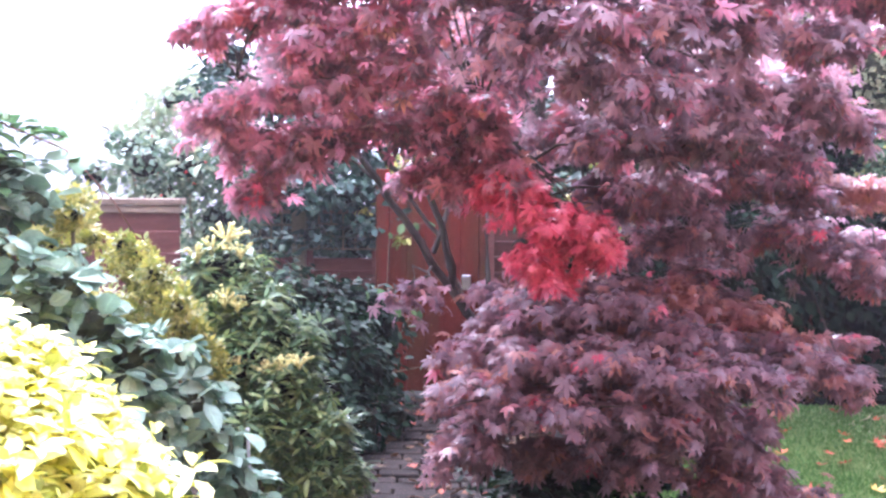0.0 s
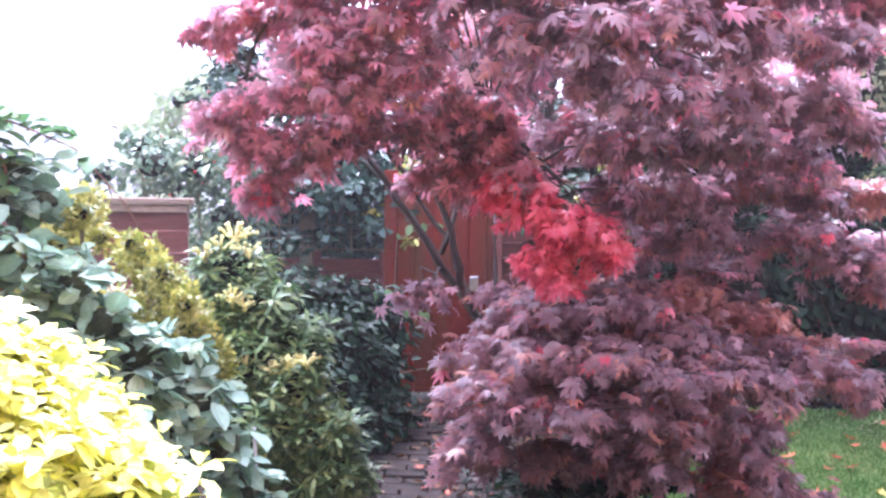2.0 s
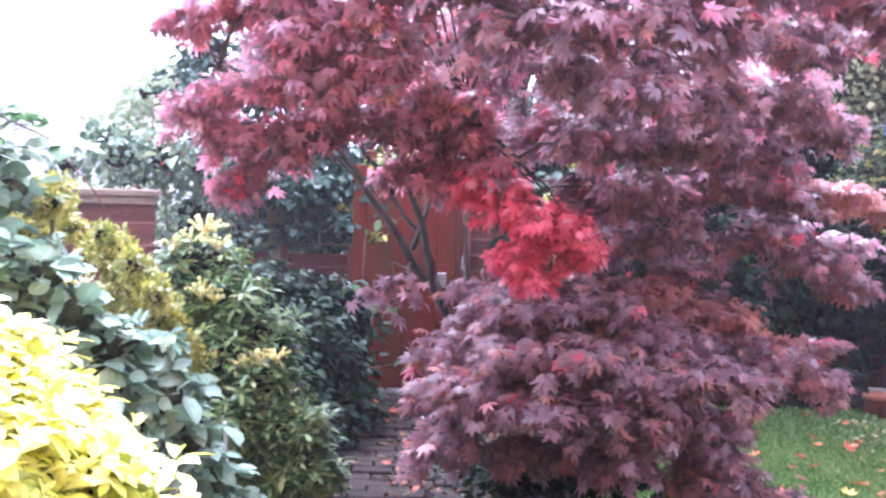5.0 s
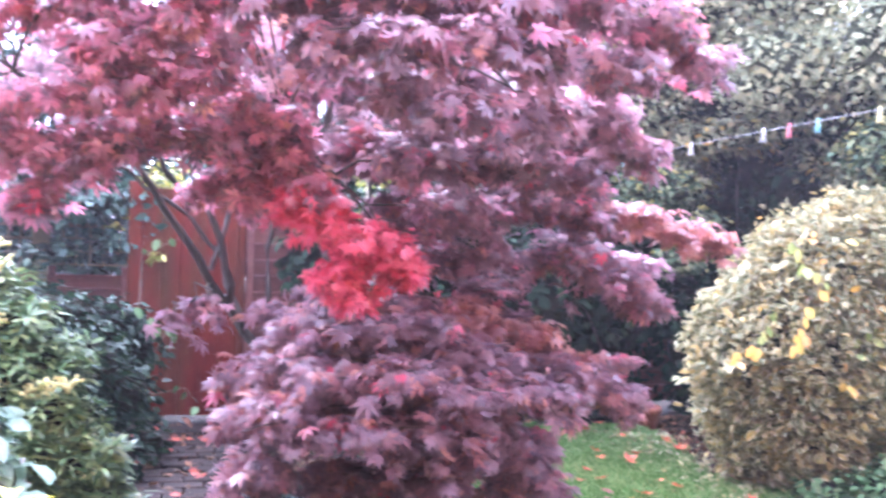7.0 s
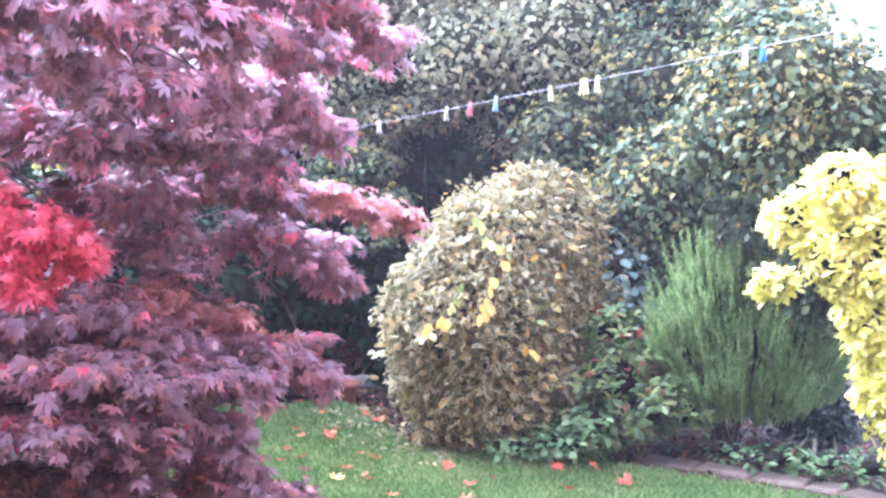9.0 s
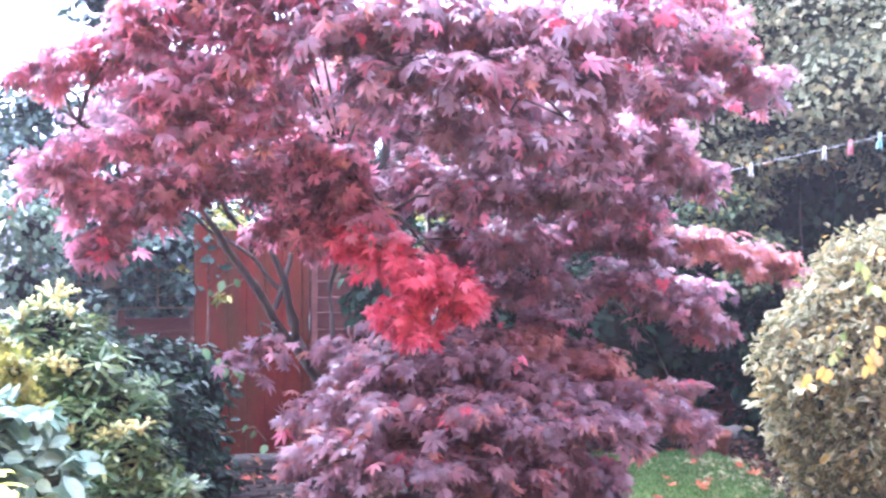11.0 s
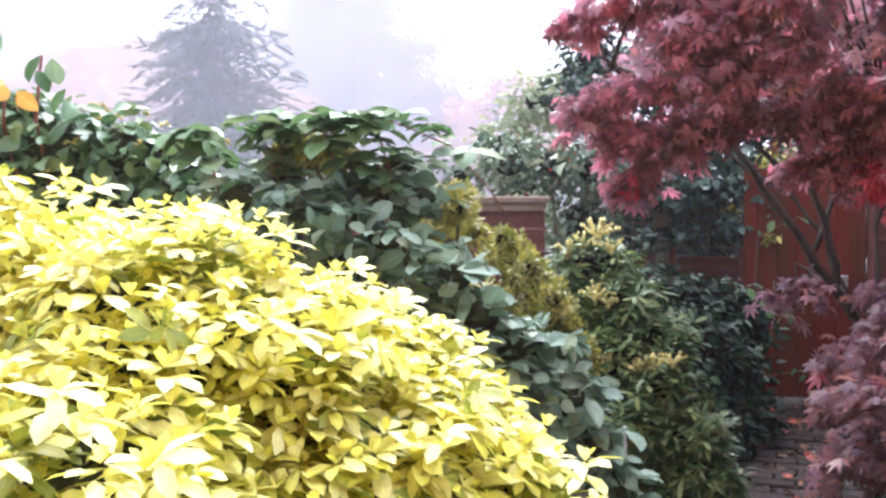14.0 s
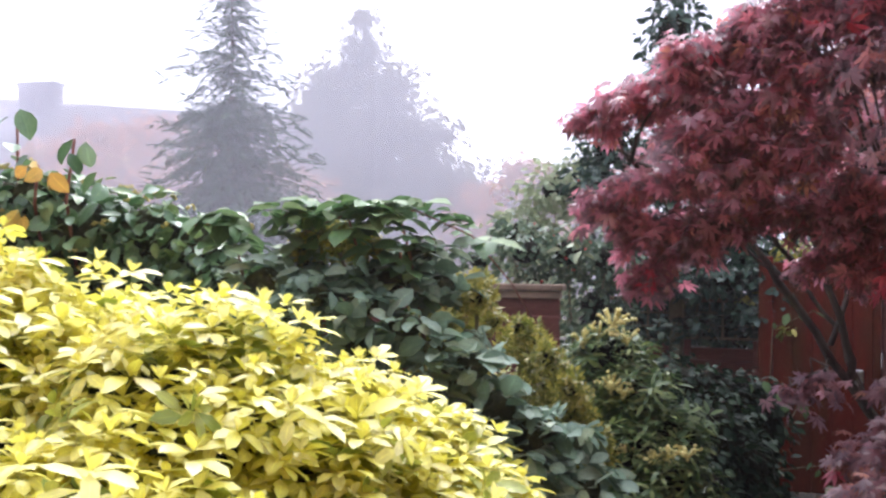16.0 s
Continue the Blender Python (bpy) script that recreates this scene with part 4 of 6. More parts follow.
                off = ((m[:, 0, 3] - gx - sx * along) / rx) ** 2 + ((m[:, 2, 3] - gz - sz * along) / rz) ** 2
                keep &= (off > 1) | (rng.random(len(m)) < 0.06)
            m = m[keep]
        if word in ("purple", "red") and len(m) > 2000:
            draw = rng.random(len(m))
            low = clumps is MAPLE_SKIRT or clumps is MAPLE_FLOUNCE
            other, share = (M_MAPLE_PURPLE, 0.3) if word == "red" else (M_MAPLE_RED, 0.02 if low else 0.1)
            tan = 0.1 if low else 0.06
            leaves("stray_leaves", rng, shapes, m[draw < 0.01], M_MAPLE_SCARLET, t, 0, "leaf", "scattered scarlet maple leaves")
            leaves("stray_leaves", rng, shapes, m[(draw > 0.01) & (draw < tan)], M_MAPLE_ORANGE, t, 0, "leaf", "scattered orange-brown maple leaves")
            leaves("stray_leaves", rng, shapes, m[(draw > tan) & (draw < tan + share)], other, t, 0, "leaf", "turning maple leaves among the rest")
            m = m[draw > tan + share]
        leaves("crown", rng, shapes, m, mat, t, single, "leaf", word + " maple leaves")
    tagged(part("twig_work", twigs, M_BARK, t, "fine bare twigs", True), kind="stuff")
    return t


maple_tree()

# ---------------- shrubs ----------------
def shrub(name, base, label, category, clumps, shapes, size, density, material, seed, core=0.72, up=0.6, jitter=0.35, droop=0.3, shell=0.5, single=0, single_name="leaf",
          stems=5, stem_mat=None, depth=0.85, part_name="foliage", group="", up_cut=-1.0, rough=0.09, inside_mat=None):
    rng = np.random.default_rng(seed)
    t = thing(name, base, label, category, group)
    b = Vector(base)
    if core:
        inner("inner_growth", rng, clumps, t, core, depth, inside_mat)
    for k in range(stems):
        x, y, z, r, rz = clumps[k % len(clumps)]
        limb("stem", rng, b + Vector((rng.normal(0, 0.06), rng.normal(0, 0.06), -0.05)), (x, y, z), 0.016, 0.006, stem_mat or M_STEM, t, 0.0, 0.04)
    p, out = fill_clump(rng, clumps, density, shell, depth, up_cut, rough)
    keep = p[:, 2] > 0.02
    m = orient(rng, p[keep], out[keep], size, up, jitter, droop)
    leaves(part_name, rng, shapes, m, material, t, single, single_name)
    return t, rng


def extra(t, rng, clumps, shapes, size, density, material, name, shell=0.85, up=0.8, jitter=0.2, droop=0.0, depth=0.85, up_cut=-1.0, single=0):
    p, out = fill_clump(rng, clumps, density, shell, depth, up_cut)
    return leaves(name, rng, shapes, orient(rng, p, out, size, up, jitter, droop), material, t, single, name)


SR = np.random.default_rng(21)
LEAN = [lean_blade(1.0, w, 0.22, c) for w, c in ((0.6, 0.08), (0.75, 0.22), (0.8, 0.4))]
OVAL = [blade(1.0, 0.55, 0.25, c, 0.5) for c in (0.05, 0.2, 0.35)]
BROAD = [blade(1.0, 0.72, 0.2, c, 0.48) for c in (0.08, 0.22, 0.4)]
ROUND = [blade(1.0, w, 0.25, c, 0.55) for w, c in ((0.66, 0.1), (0.74, 0.25), (0.6, 0.4))]
CRIMP = [slim_blade(1.0, wd, f, c, 0.5) for wd, f, c in ((0.6, 0.8, 0.5), (0.62, -0.8, 0.35), (0.5, 0.7, -0.45), (0.55, 0.9, 0.2))]
GOLDEN = [rosette(SR, n, 0.06, 0.027, (-12, 26), 0.28, 3, 0.58, slim_blade, 3) for n in (7, 7, 8, 9)]
PIER = [rosette(SR, n, 0.068, 0.019, (-10, 40), 0.3, 3) for n in (10, 12, 13)]

# golden shrub beside the camera
CHOISYA = [
    (-1.68, 2.05, 0.97, 0.54, 0.50), (-1.24, 2.00, 0.88, 0.52, 0.50), (-0.93, 2.03, 0.76, 0.43, 0.45), (-0.72, 2.18, 0.64, 0.35, 0.42), (-1.11, 1.56, 0.79, 0.41, 0.41),
    (-0.61, 2.03, 0.48, 0.29, 0.36), (-1.78, 1.45, 0.72, 0.55, 0.5), (-0.95, 2.25, 1.03, 0.23, 0.24), (-0.81, 2.30, 0.94, 0.22, 0.24), (-0.70, 2.30, 0.85, 0.18, 0.21),
]
t, rng = shrub("golden_choisya_shrub", (-1.14, 1.92, 0.0), "dense golden-yellow evergreen shrub with glossy leaf rosettes", "shrub", CHOISYA, GOLDEN, 0.93, 460, M_CHOISYA, 31, 0.82, 0.88, 0.17, 0.1, 0.86, 280, "shoot", 7, up_cut=-0.5, inside_mat=M_INNER_LEAFY)
extra(t, rng, CHOISYA, GOLDEN, 1.0, 90, M_CHOISYA_OLD, "older_growth", 0.72, 0.6, 0.4, 0.2, up_cut=-0.5)

ELAE = [
    (-1.18, 3.15, 1.43, 0.10, 0.06), (-1.06, 3.20, 1.41, 0.08, 0.06), (-0.94, 3.10, 1.27, 0.05, 0.05), (-1.28, 3.15, 1.45, 0.08, 0.04), (-1.44, 3.15, 1.46, 0.08, 0.05), (-1.12, 3.20, 1.51, 0.08, 0.05),
    (-1.00, 3.00, 1.16, 0.08, 0.07), (-0.90, 3.00, 1.21, 0.08, 0.06), (-0.85, 3.02, 1.10, 0.10, 0.08), (-0.75, 3.05, 1.03, 0.10, 0.08), (-0.67, 3.10, 1.00, 0.08, 0.08),
    (-0.77, 3.00, 0.93, 0.11, 0.10), (-0.63, 3.10, 0.88, 0.10, 0.10), (-0.55, 3.15, 0.75, 0.08, 0.10), (-0.50, 3.20, 0.62, 0.07, 0.09), (-0.71, 3.05, 0.77, 0.13, 0.11),
]
ELAE_FRONT = [
    (-1.09, 3.00, 1.31, 0.09, 0.05), (-1.22, 3.00, 1.36, 0.09, 0.05), (-1.36, 2.98, 1.39, 0.09, 0.06), (-1.52, 3.00, 1.42, 0.09, 0.07), (-1.00, 2.98, 1.25, 0.06, 0.05),
    (-0.44, 3.20, 0.53, 0.08, 0.09), (-1.26, 3.10, 1.24, 0.13, 0.08), (-1.05, 3.15, 0.99, 0.14, 0.13),
]
t, rng = shrub("grey_green_shrub", (-1.08, 3.27, 0.0), "leafy grey-green evergreen shrub with broad leathery leaves", "shrub", ELAE + ELAE_FRONT, ROUND, 0.064, 760, M_ELAE, 32, 0.6, 0.85, 0.42, 0.0, 0.5, 280, "leaf", 7, inside_mat=M_INNER_LEAFY)

GOLD = [
    (-1.36, 3.12, 1.55, 0.06, 0.03), (-1.45, 3.10, 1.52, 0.03, 0.04), (-1.25, 3.15, 1.53, 0.04, 0.03), (-1.01, 3.10, 1.33, 0.04, 0.03), (-0.95, 3.20, 1.38, 0.05, 0.04), (-0.93, 3.30, 1.31, 0.04, 0.04), (-0.90, 3.50, 1.28, 0.04, 0.04), (-0.83, 3.60, 1.18, 0.05, 0.05), (-0.77, 3.65, 1.08, 0.05, 0.05),
    (-1.18, 3.62, 1.29, 0.11, 0.11), (-1.11, 3.70, 1.38, 0.08, 0.08), (-0.97, 3.88, 1.20, 0.09, 0.08), (-0.93, 4.04, 1.07, 0.10, 0.10), (-0.87, 4.14, 0.94, 0.09, 0.10),
    (-1.45, 3.31, 1.53, 0.11, 0.09), (-0.79, 4.13, 0.81, 0.08, 0.10), (-1.06, 3.95, 0.77, 0.23, 0.33), (-1.24, 3.75, 1.00, 0.19, 0.28),
]
t, rng = shrub("golden_box_shrub", (-1.00, 3.92, 0.0), "small-leaved golden-green shrub among taller bushes", "shrub", GOLD, [rosette(SR, 9, 0.028, 0.013, (10, 70), 0.2, 3, 0.45, lean_blade) for _ in range(3)], 1.0, 1000, M_GOLD, 33, 0.42, 0.5, 0.5, 0.0, 0.75)

# bramble canes arching over the hedge
def bramble():
    rng = np.random.default_rng(34)
    t = thing("bramble", (-0.96, 3.35, 0.0), "arching bramble cane with compound green leaves", "bramble")
    canes = [[(-1.37, 3.37, 0.21), (-1.59, 3.25, 0.95), (-1.54, 3.14, 1.44), (-1.45, 3.11, 1.56), (-1.31, 3.13, 1.63), (-1.13, 3.18, 1.63), (-0.99, 3.28, 1.56), (-0.91, 3.44, 1.42), (-0.87, 3.54, 1.31)],
             [(-1.14, 3.27, 0.21), (-1.16, 3.20, 0.85), (-1.15, 3.14, 1.31), (-1.15, 3.11, 1.51)]]
    for k in range(4):
        x, y = -1.62 + 0.17 * k + rng.normal(0, 0.03), 3.1 + rng.normal(0, 0.05)
        canes.append([(x + 0.1, y + 0.15, 0.3), (x + 0.05, y + 0.08, 1.1), (x, y, 1.5), (x - 0.03, y - 0.02, 1.6 + rng.uniform(-0.03, 0.06)), (x - 0.12, y - 0.05, 1.58)])
    ps, outs = [], []
    for c in canes:
        bm = bmesh.new()
        tube(bm, c, [0.005 - 0.0004 * i for i in range(len(c))], 7)
        part("cane", bm, M_CANE, t, "red-brown thorny cane", True)
        for a, b in zip(c[1:], c[2:]):
            for q in (0.05, 0.25, 0.45, 0.65, 0.85):
                p = Vector(a).lerp(Vector(b), q)
                if p.z > 1.25 and p.x < -0.97:
                    ps.append(p + Vector((rng.normal(0, 0.03), rng.normal(0, 0.03), 0.02)))
                    outs.append((rng.normal(), -abs(rng.normal()), 0.1))
    trif = [rosette(rng, 5, 0.084, 0.056, (-18, 12), 0.3, 1) for _ in range(3)]
    m = orient(rng, np.array(ps), unit(np.array(outs)), 1.0, 0.88, 0.16, 0.2)
    leaves("leaf_spray", rng, trif, m, M_BRAMBLE, t, min(60, len(m) - 1), "leaf_spray")
    return t


bramble()

IVY = [
    (-2.67, 3.42, 1.69, 0.18, 0.12), (-2.89, 3.45, 1.65, 0.20, 0.14),     (-2.74, 3.43, 1.56, 0.25, 0.20), (-2.51, 3.50, 1.57, 0.26, 0.20), (-2.27, 3.56, 1.55, 0.24, 0.18), (-2.07, 3.58, 1.51, 0.18, 0.16), (-2.58, 3.45, 1.32, 0.28, 0.23),
    (-2.26, 3.55, 1.31, 0.29, 0.23), (-1.96, 3.53, 1.37, 0.22, 0.18), (-1.79, 3.55, 1.23, 0.28, 0.28), (-2.98, 3.44, 1.42, 0.28, 0.28), (-2.43, 3.66, 0.77, 0.46, 0.55), (-1.79, 3.66, 0.67, 0.37, 0.46),
]
t, rng = shrub("ivy_hedge", (-2.33, 3.63, 0.0), "mature ivy hedge with greenish flower heads", "hedge", IVY, BROAD + OVAL, 0.064, 560, M_IVY, 35, 0.62, 0.65, 0.4, 0.4, 0.5, 120, "leaf", 6, inside_mat=M_INNER_LEAFY)
UMB = [umbel(SR, 0.02) for _ in range(3)]
extra(t, rng, IVY[:7], UMB, 0.9, 46, M_IVY_FLOWER, "flower_head", 1.0, up_cut=0.1)
# climbing stems with drooping large leaves and a few yellow ones
t = thing("climbing_vine", (-2.66, 3.45, 0.0), "climbing vine with drooping green and yellow autumn leaves", "vine")
rng = np.random.default_rng(36)
for a, b in (((-2.74, 3.48, 0.0), (-2.64, 3.33, 1.98)), ((-2.53, 3.47, 0.32), (-2.39, 3.31, 1.88)), ((-2.60, 3.46, 0.86), (-2.48, 3.24, 1.79))):
    limb("stem", rng, a, b, 0.011, 0.005, M_CANE, t, 0, 0.05, 8)
p = np.array([(-2.65, 3.30, 1.96), (-2.64, 3.30, 1.87), (-2.69, 3.28, 1.94), (-2.58, 3.32, 1.83), (-2.39, 3.30, 1.88), (-2.39, 3.28, 1.83), (-2.34, 3.30, 1.87), (-2.62, 3.32, 1.99), (-2.27, 3.30, 1.75), (-2.25, 3.28, 1.72), (-2.30, 3.31, 1.77)])
leaves("leaves", rng, BROAD, orient(rng, p, unit(rng.normal(0, 1, (11, 3)) * (1, 0.3, 0.2) - (0, 0.5, 0)), 0.088, 0.5, 0.3, 1.2), M_IVY, t, 10, "leaf")
p = np.array([(-2.47, 3.22, 1.80), (-2.42, 3.22, 1.76), (-2.41, 3.21, 1.75), (-2.54, 3.22, 1.64), (-2.49, 3.20, 1.78), (-2.51, 3.22, 1.62), (-2.44, 3.21, 1.77)])
leaves("yellow_leaf", rng, BROAD, orient(rng, p, unit(rng.normal(0, 1, (7, 3)) * (1, 0.3, 0.2) - (0, 1, 0)), 0.06, 0.15, 0.35, 0.9), M_AUTUMN, t, 6, "yellow_leaf")

PIERIS = [
    (-0.82, 4.72, 1.10, 0.16, 0.13), (-0.71, 4.63, 0.96, 0.17, 0.13), (-0.54, 4.57, 0.82, 0.14, 0.12), (-0.53, 4.43, 0.66, 0.16, 0.13), (-0.71, 4.48, 0.74, 0.17, 0.16),
    (-0.64, 4.33, 0.52, 0.19, 0.14), (-0.41, 4.36, 0.52, 0.16, 0.11), (-0.91, 4.72, 0.92, 0.12, 0.14), (-0.66, 4.57, 0.48, 0.25, 0.25), (-0.38, 4.33, 0.36, 0.17, 0.13),
]
t, rng = shrub("pieris_shrub", (-0.66, 4.54, 0.0), "upright evergreen pieris with whorled leaves and cream flower tassels", "shrub", PIERIS, PIER, 0.95, 330, M_PIERIS, 37, 0.6, 0.75, 0.25, 0.0, 0.75, 60, "leaf_whorl", 6)
for x, y, z, r in ((-0.80, 4.66, 1.21, 0.10), (-0.92, 4.66, 1.14, 0.08), (-0.74, 4.64, 1.16, 0.08), (-0.86, 4.66, 1.17, 0.08), (-0.78, 4.50, 0.98, 0.08), (-0.73, 4.50, 0.96, 0.06), (-0.54, 4.36, 0.74, 0.07), (-0.47, 4.36, 0.76, 0.07), (-0.60, 4.36, 0.73, 0.06), (-0.70, 4.36, 0.76, 0.05), (-0.38, 4.27, 0.47, 0.05)):
    o = new("flower_tassel", tri_mesh("flower_tassel", *tassel(rng, r), M_TASSEL))
    adopt(o, t)
    o.matrix_basis = Matrix.Translation((x, y, z))
    tagged(o, "cream flower tassel")

DARK = [
    (-0.53, 6.32, 0.52, 0.27, 0.30), (-0.62, 6.06, 0.29, 0.26, 0.26), (-0.43, 6.76, 0.70, 0.22, 0.19), (-0.37, 6.32, 0.40, 0.20, 0.22), (-0.74, 6.64, 0.74, 0.24, 0.23),
    (-0.37, 6.05, 0.17, 0.19, 0.16), (-0.49, 5.71, 0.16, 0.20, 0.14), (-0.81, 6.42, 0.35, 0.29, 0.34), (-1.00, 6.92, 0.64, 0.34, 0.49), (-0.32, 6.72, 0.70, 0.16, 0.16), (-0.25, 6.75, 0.54, 0.15, 0.20), (-0.29, 6.60, 0.34, 0.16, 0.20), (-0.58, 6.70, 0.76, 0.20, 0.16), (-0.19, 6.40, 0.13, 0.14, 0.10),
]
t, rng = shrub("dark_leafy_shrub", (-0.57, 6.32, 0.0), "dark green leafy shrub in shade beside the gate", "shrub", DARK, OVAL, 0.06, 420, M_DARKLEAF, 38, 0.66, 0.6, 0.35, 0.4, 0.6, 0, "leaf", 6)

# larger pale ivy leaves trailing over the gate and the dark shrub
t = thing("trailing_ivy", (-0.18, 7.50, 0.0), "trailing ivy with pale green leaves on the gate", "ivy")
rng = np.random.default_rng(64)
for way in ([(-0.28, 7.55, 0.0), (-0.27, 7.56, 0.63), (-0.25, 7.56, 1.08), (-0.01, 7.58, 1.19)], [(-0.28, 7.40, 0.24), (-0.08, 7.56, 0.61), (-0.01, 7.57, 0.59)], [(-0.28, 7.40, 0.19), (0.04, 7.57, 0.22), (0.12, 7.58, 0.12)]):
    bm = bmesh.new()
    tube(bm, way, [0.004, 0.003, 0.0025, 0.002][:len(way)], 5)
    part("stem", bm, M_STEM, t, "", True)
p = np.array([(-0.15, 7.50, 1.18), (-0.01, 7.50, 1.20), (-0.24, 7.50, 1.12), (-0.08, 7.50, 1.19), (-0.03, 7.50, 0.60), (-0.10, 7.50, 0.61), (0.04, 7.50, 0.21), (-0.26, 7.50, 0.27), (0.12, 7.50, 0.11), (-0.00, 7.50, 0.24), (-0.19, 6.62, 0.78), (-0.27, 6.58, 0.84), (-0.35, 6.60, 0.82), (-0.14, 6.65, 0.72)])
leaves("leaves", rng, BROAD, orient(rng, p, unit(rng.normal(0, 1, (len(p), 3)) * (1, 0.3, 0.2) - (0, 0.8, 0)), 0.075, 0.25, 0.2, 0.9), M_GERANIUM, t, len(p) - 1, "leaf")

HOLLY = [
    (-1.00, 8.57, 3.22, 0.26, 0.33), (-0.97, 8.65, 2.80, 0.31, 0.29), (-1.43, 8.33, 2.33, 0.27, 0.23), (-1.47, 8.25, 2.02, 0.29, 0.23), (-1.21, 8.24, 1.64, 0.41, 0.27),
    (-0.71, 8.39, 1.66, 0.44, 0.27), (-0.89, 8.34, 1.38, 0.44, 0.20), (-0.40, 8.39, 1.51, 0.29, 0.21), (-0.97, 8.61, 2.19, 0.48, 0.41), (-0.99, 8.49, 3.70, 0.19, 0.29), (-1.02, 8.48, 4.09, 0.14, 0.24), 
]
HOLLY += [(-0.80, 7.76, 1.33, 0.16, 0.10), (-0.54, 7.76, 1.38, 0.16, 0.10), (-0.28, 7.76, 1.42, 0.16, 0.10), (-0.39, 7.76, 1.14, 0.16, 0.10), (-0.77, 7.76, 1.09, 0.16, 0.10), (-0.17, 7.76, 1.27, 0.16, 0.10), (-0.02, 8.49, 1.70, 0.34, 0.29), (0.37, 8.53, 1.80, 0.34, 0.29), (-0.50, 8.53, 1.94, 0.34, 0.29), (-1.13, 8.50, 1.13, 0.39, 0.29), (-0.60, 8.50, 1.17, 0.39, 0.29), (-0.57, 8.30, 0.99, 0.39, 0.29), (-1.15, 8.30, 1.00, 0.34, 0.29), (-0.21, 8.45, 1.22, 0.29, 0.29),
    (-0.89, 7.82, 1.37, 0.23, 0.12), (-0.58, 7.84, 1.35, 0.19, 0.12), (-1.20, 7.74, 1.40, 0.24, 0.14), (-0.36, 7.86, 1.42, 0.14, 0.12),
]
t, rng = shrub("holly_tree", (-0.98, 8.67, 0.0), "dark glossy holly tree behind the fence with red berries", "tree", HOLLY, OVAL, 0.075, 330, M_HOLLY, 39, 0.5, 0.5, 0.5, 0.2, 0.45, 0, "leaf", 8, M_BARK)
extra(t, rng, HOLLY[3:8], [knob(SR, 0.011)], 1.0, 6, M_BERRY, "berry", 0.95)

COTON = [(-1.78, 7.17, 1.55, 0.25, 0.19), (-1.53, 7.29, 1.55, 0.26, 0.21), (-1.29, 7.39, 1.50, 0.26, 0.21), (-1.92, 7.29, 1.67, 0.14, 0.13), (-1.37, 7.45, 1.15, 0.29, 0.39), (-2.14, 7.34, 1.49, 0.19, 0.14)]
t, rng = shrub("berried_shrub", (-1.55, 7.42, 0.0), "open grey-green shrub with red berries spilling over the fence", "shrub", COTON, OVAL, 0.055, 420, M_COTON, 40, 0.4, 0.4, 0.5, 0.2, 0.4, 0, "leaf", 6)
extra(t, rng, COTON[:3], [knob(SR, 0.011)], 1.0, 8, M_BERRY, "berry", 0.95)
extra(t, rng, [(-1.41, 7.06, 1.57, 0.12, 0.10)], BROAD, 0.09, 60, M_PALELEAF, "pale_leaf", 0.8)
PALE = [(-2.12, 9.65, 2.11, 0.33, 0.29), (-2.37, 9.59, 1.76, 0.35, 0.29), (-1.90, 9.68, 2.20, 0.23, 0.29), (-2.25, 9.65, 1.22, 0.49, 0.58)]
shrub("pale_shrub", (-2.14, 9.67, 0.0), "pale yellow-green shrub beyond the fence in mist", "shrub", PALE, OVAL, 0.08, 300, M_PALELEAF, 41, 0.4, 0.5, 0.4, 0.2, 0.4)
YG = [(-0.11, 7.86, 1.57, 0.16, 0.12), (-0.14, 7.56, 1.07, 0.07, 0.04), (-0.42, 7.80, 1.26, 0.07, 0.05)]
shrub("yellow_green_shrub", (-0.11, 7.90, 0.0), "yellow-green leafy shrub glimpsed behind the maple", "shrub", YG, OVAL, 0.05, 420, M_GOLD, 42, 0, 0.5, 0.4, 0.2, 0.3, 0, "leaf", 1)

BX = 1.00
t, rng = shrub("yellow_leaved_shrub", (BX, 6.6, 0.0), "sparse pale-stemmed shrub with yellow-green leaves", "shrub", [(BX - 0.12, 6.55, 1.28, 0.1, 0.13), (BX + 0.05, 6.55, 1.4, 0.12, 0.12), (BX + 0.14, 6.6, 1.22, 0.08, 0.1), (BX, 6.6, 1.62, 0.1, 0.1)], OVAL, 0.05, 300, M_GOLD, 57, 0, 0.5, 0.4, 0.2, 0.3, 0, "leaf", 4, M_PALESTEM)

# ---------------- right-hand border ----------------
HEDGE_A = [
    (3.84, 7.40, 2.05, 0.31, 0.15), (4.35, 7.20, 1.93, 0.25, 0.18), (4.45, 6.90, 1.77, 0.24, 0.11), (3.52, 7.50, 2.00, 0.25, 0.15),
    (3.07, 7.71, 2.31, 0.50, 0.42), (3.45, 7.80, 1.78, 0.40, 0.26), (3.92, 6.92, 2.46, 0.55, 0.38), (4.01, 7.10, 3.05, 0.63, 0.40), (3.62, 7.58, 2.92, 0.55, 0.42),
    (4.31, 6.28, 2.58, 0.55, 0.45), (4.56, 6.23, 3.05, 0.64, 0.35), (3.15, 7.66, 2.92, 0.59, 0.40), (3.76, 7.58, 3.41, 0.60, 0.35), (2.75, 8.25, 2.61, 0.59, 0.50), (2.36, 8.44, 2.01, 0.50, 0.50),
]
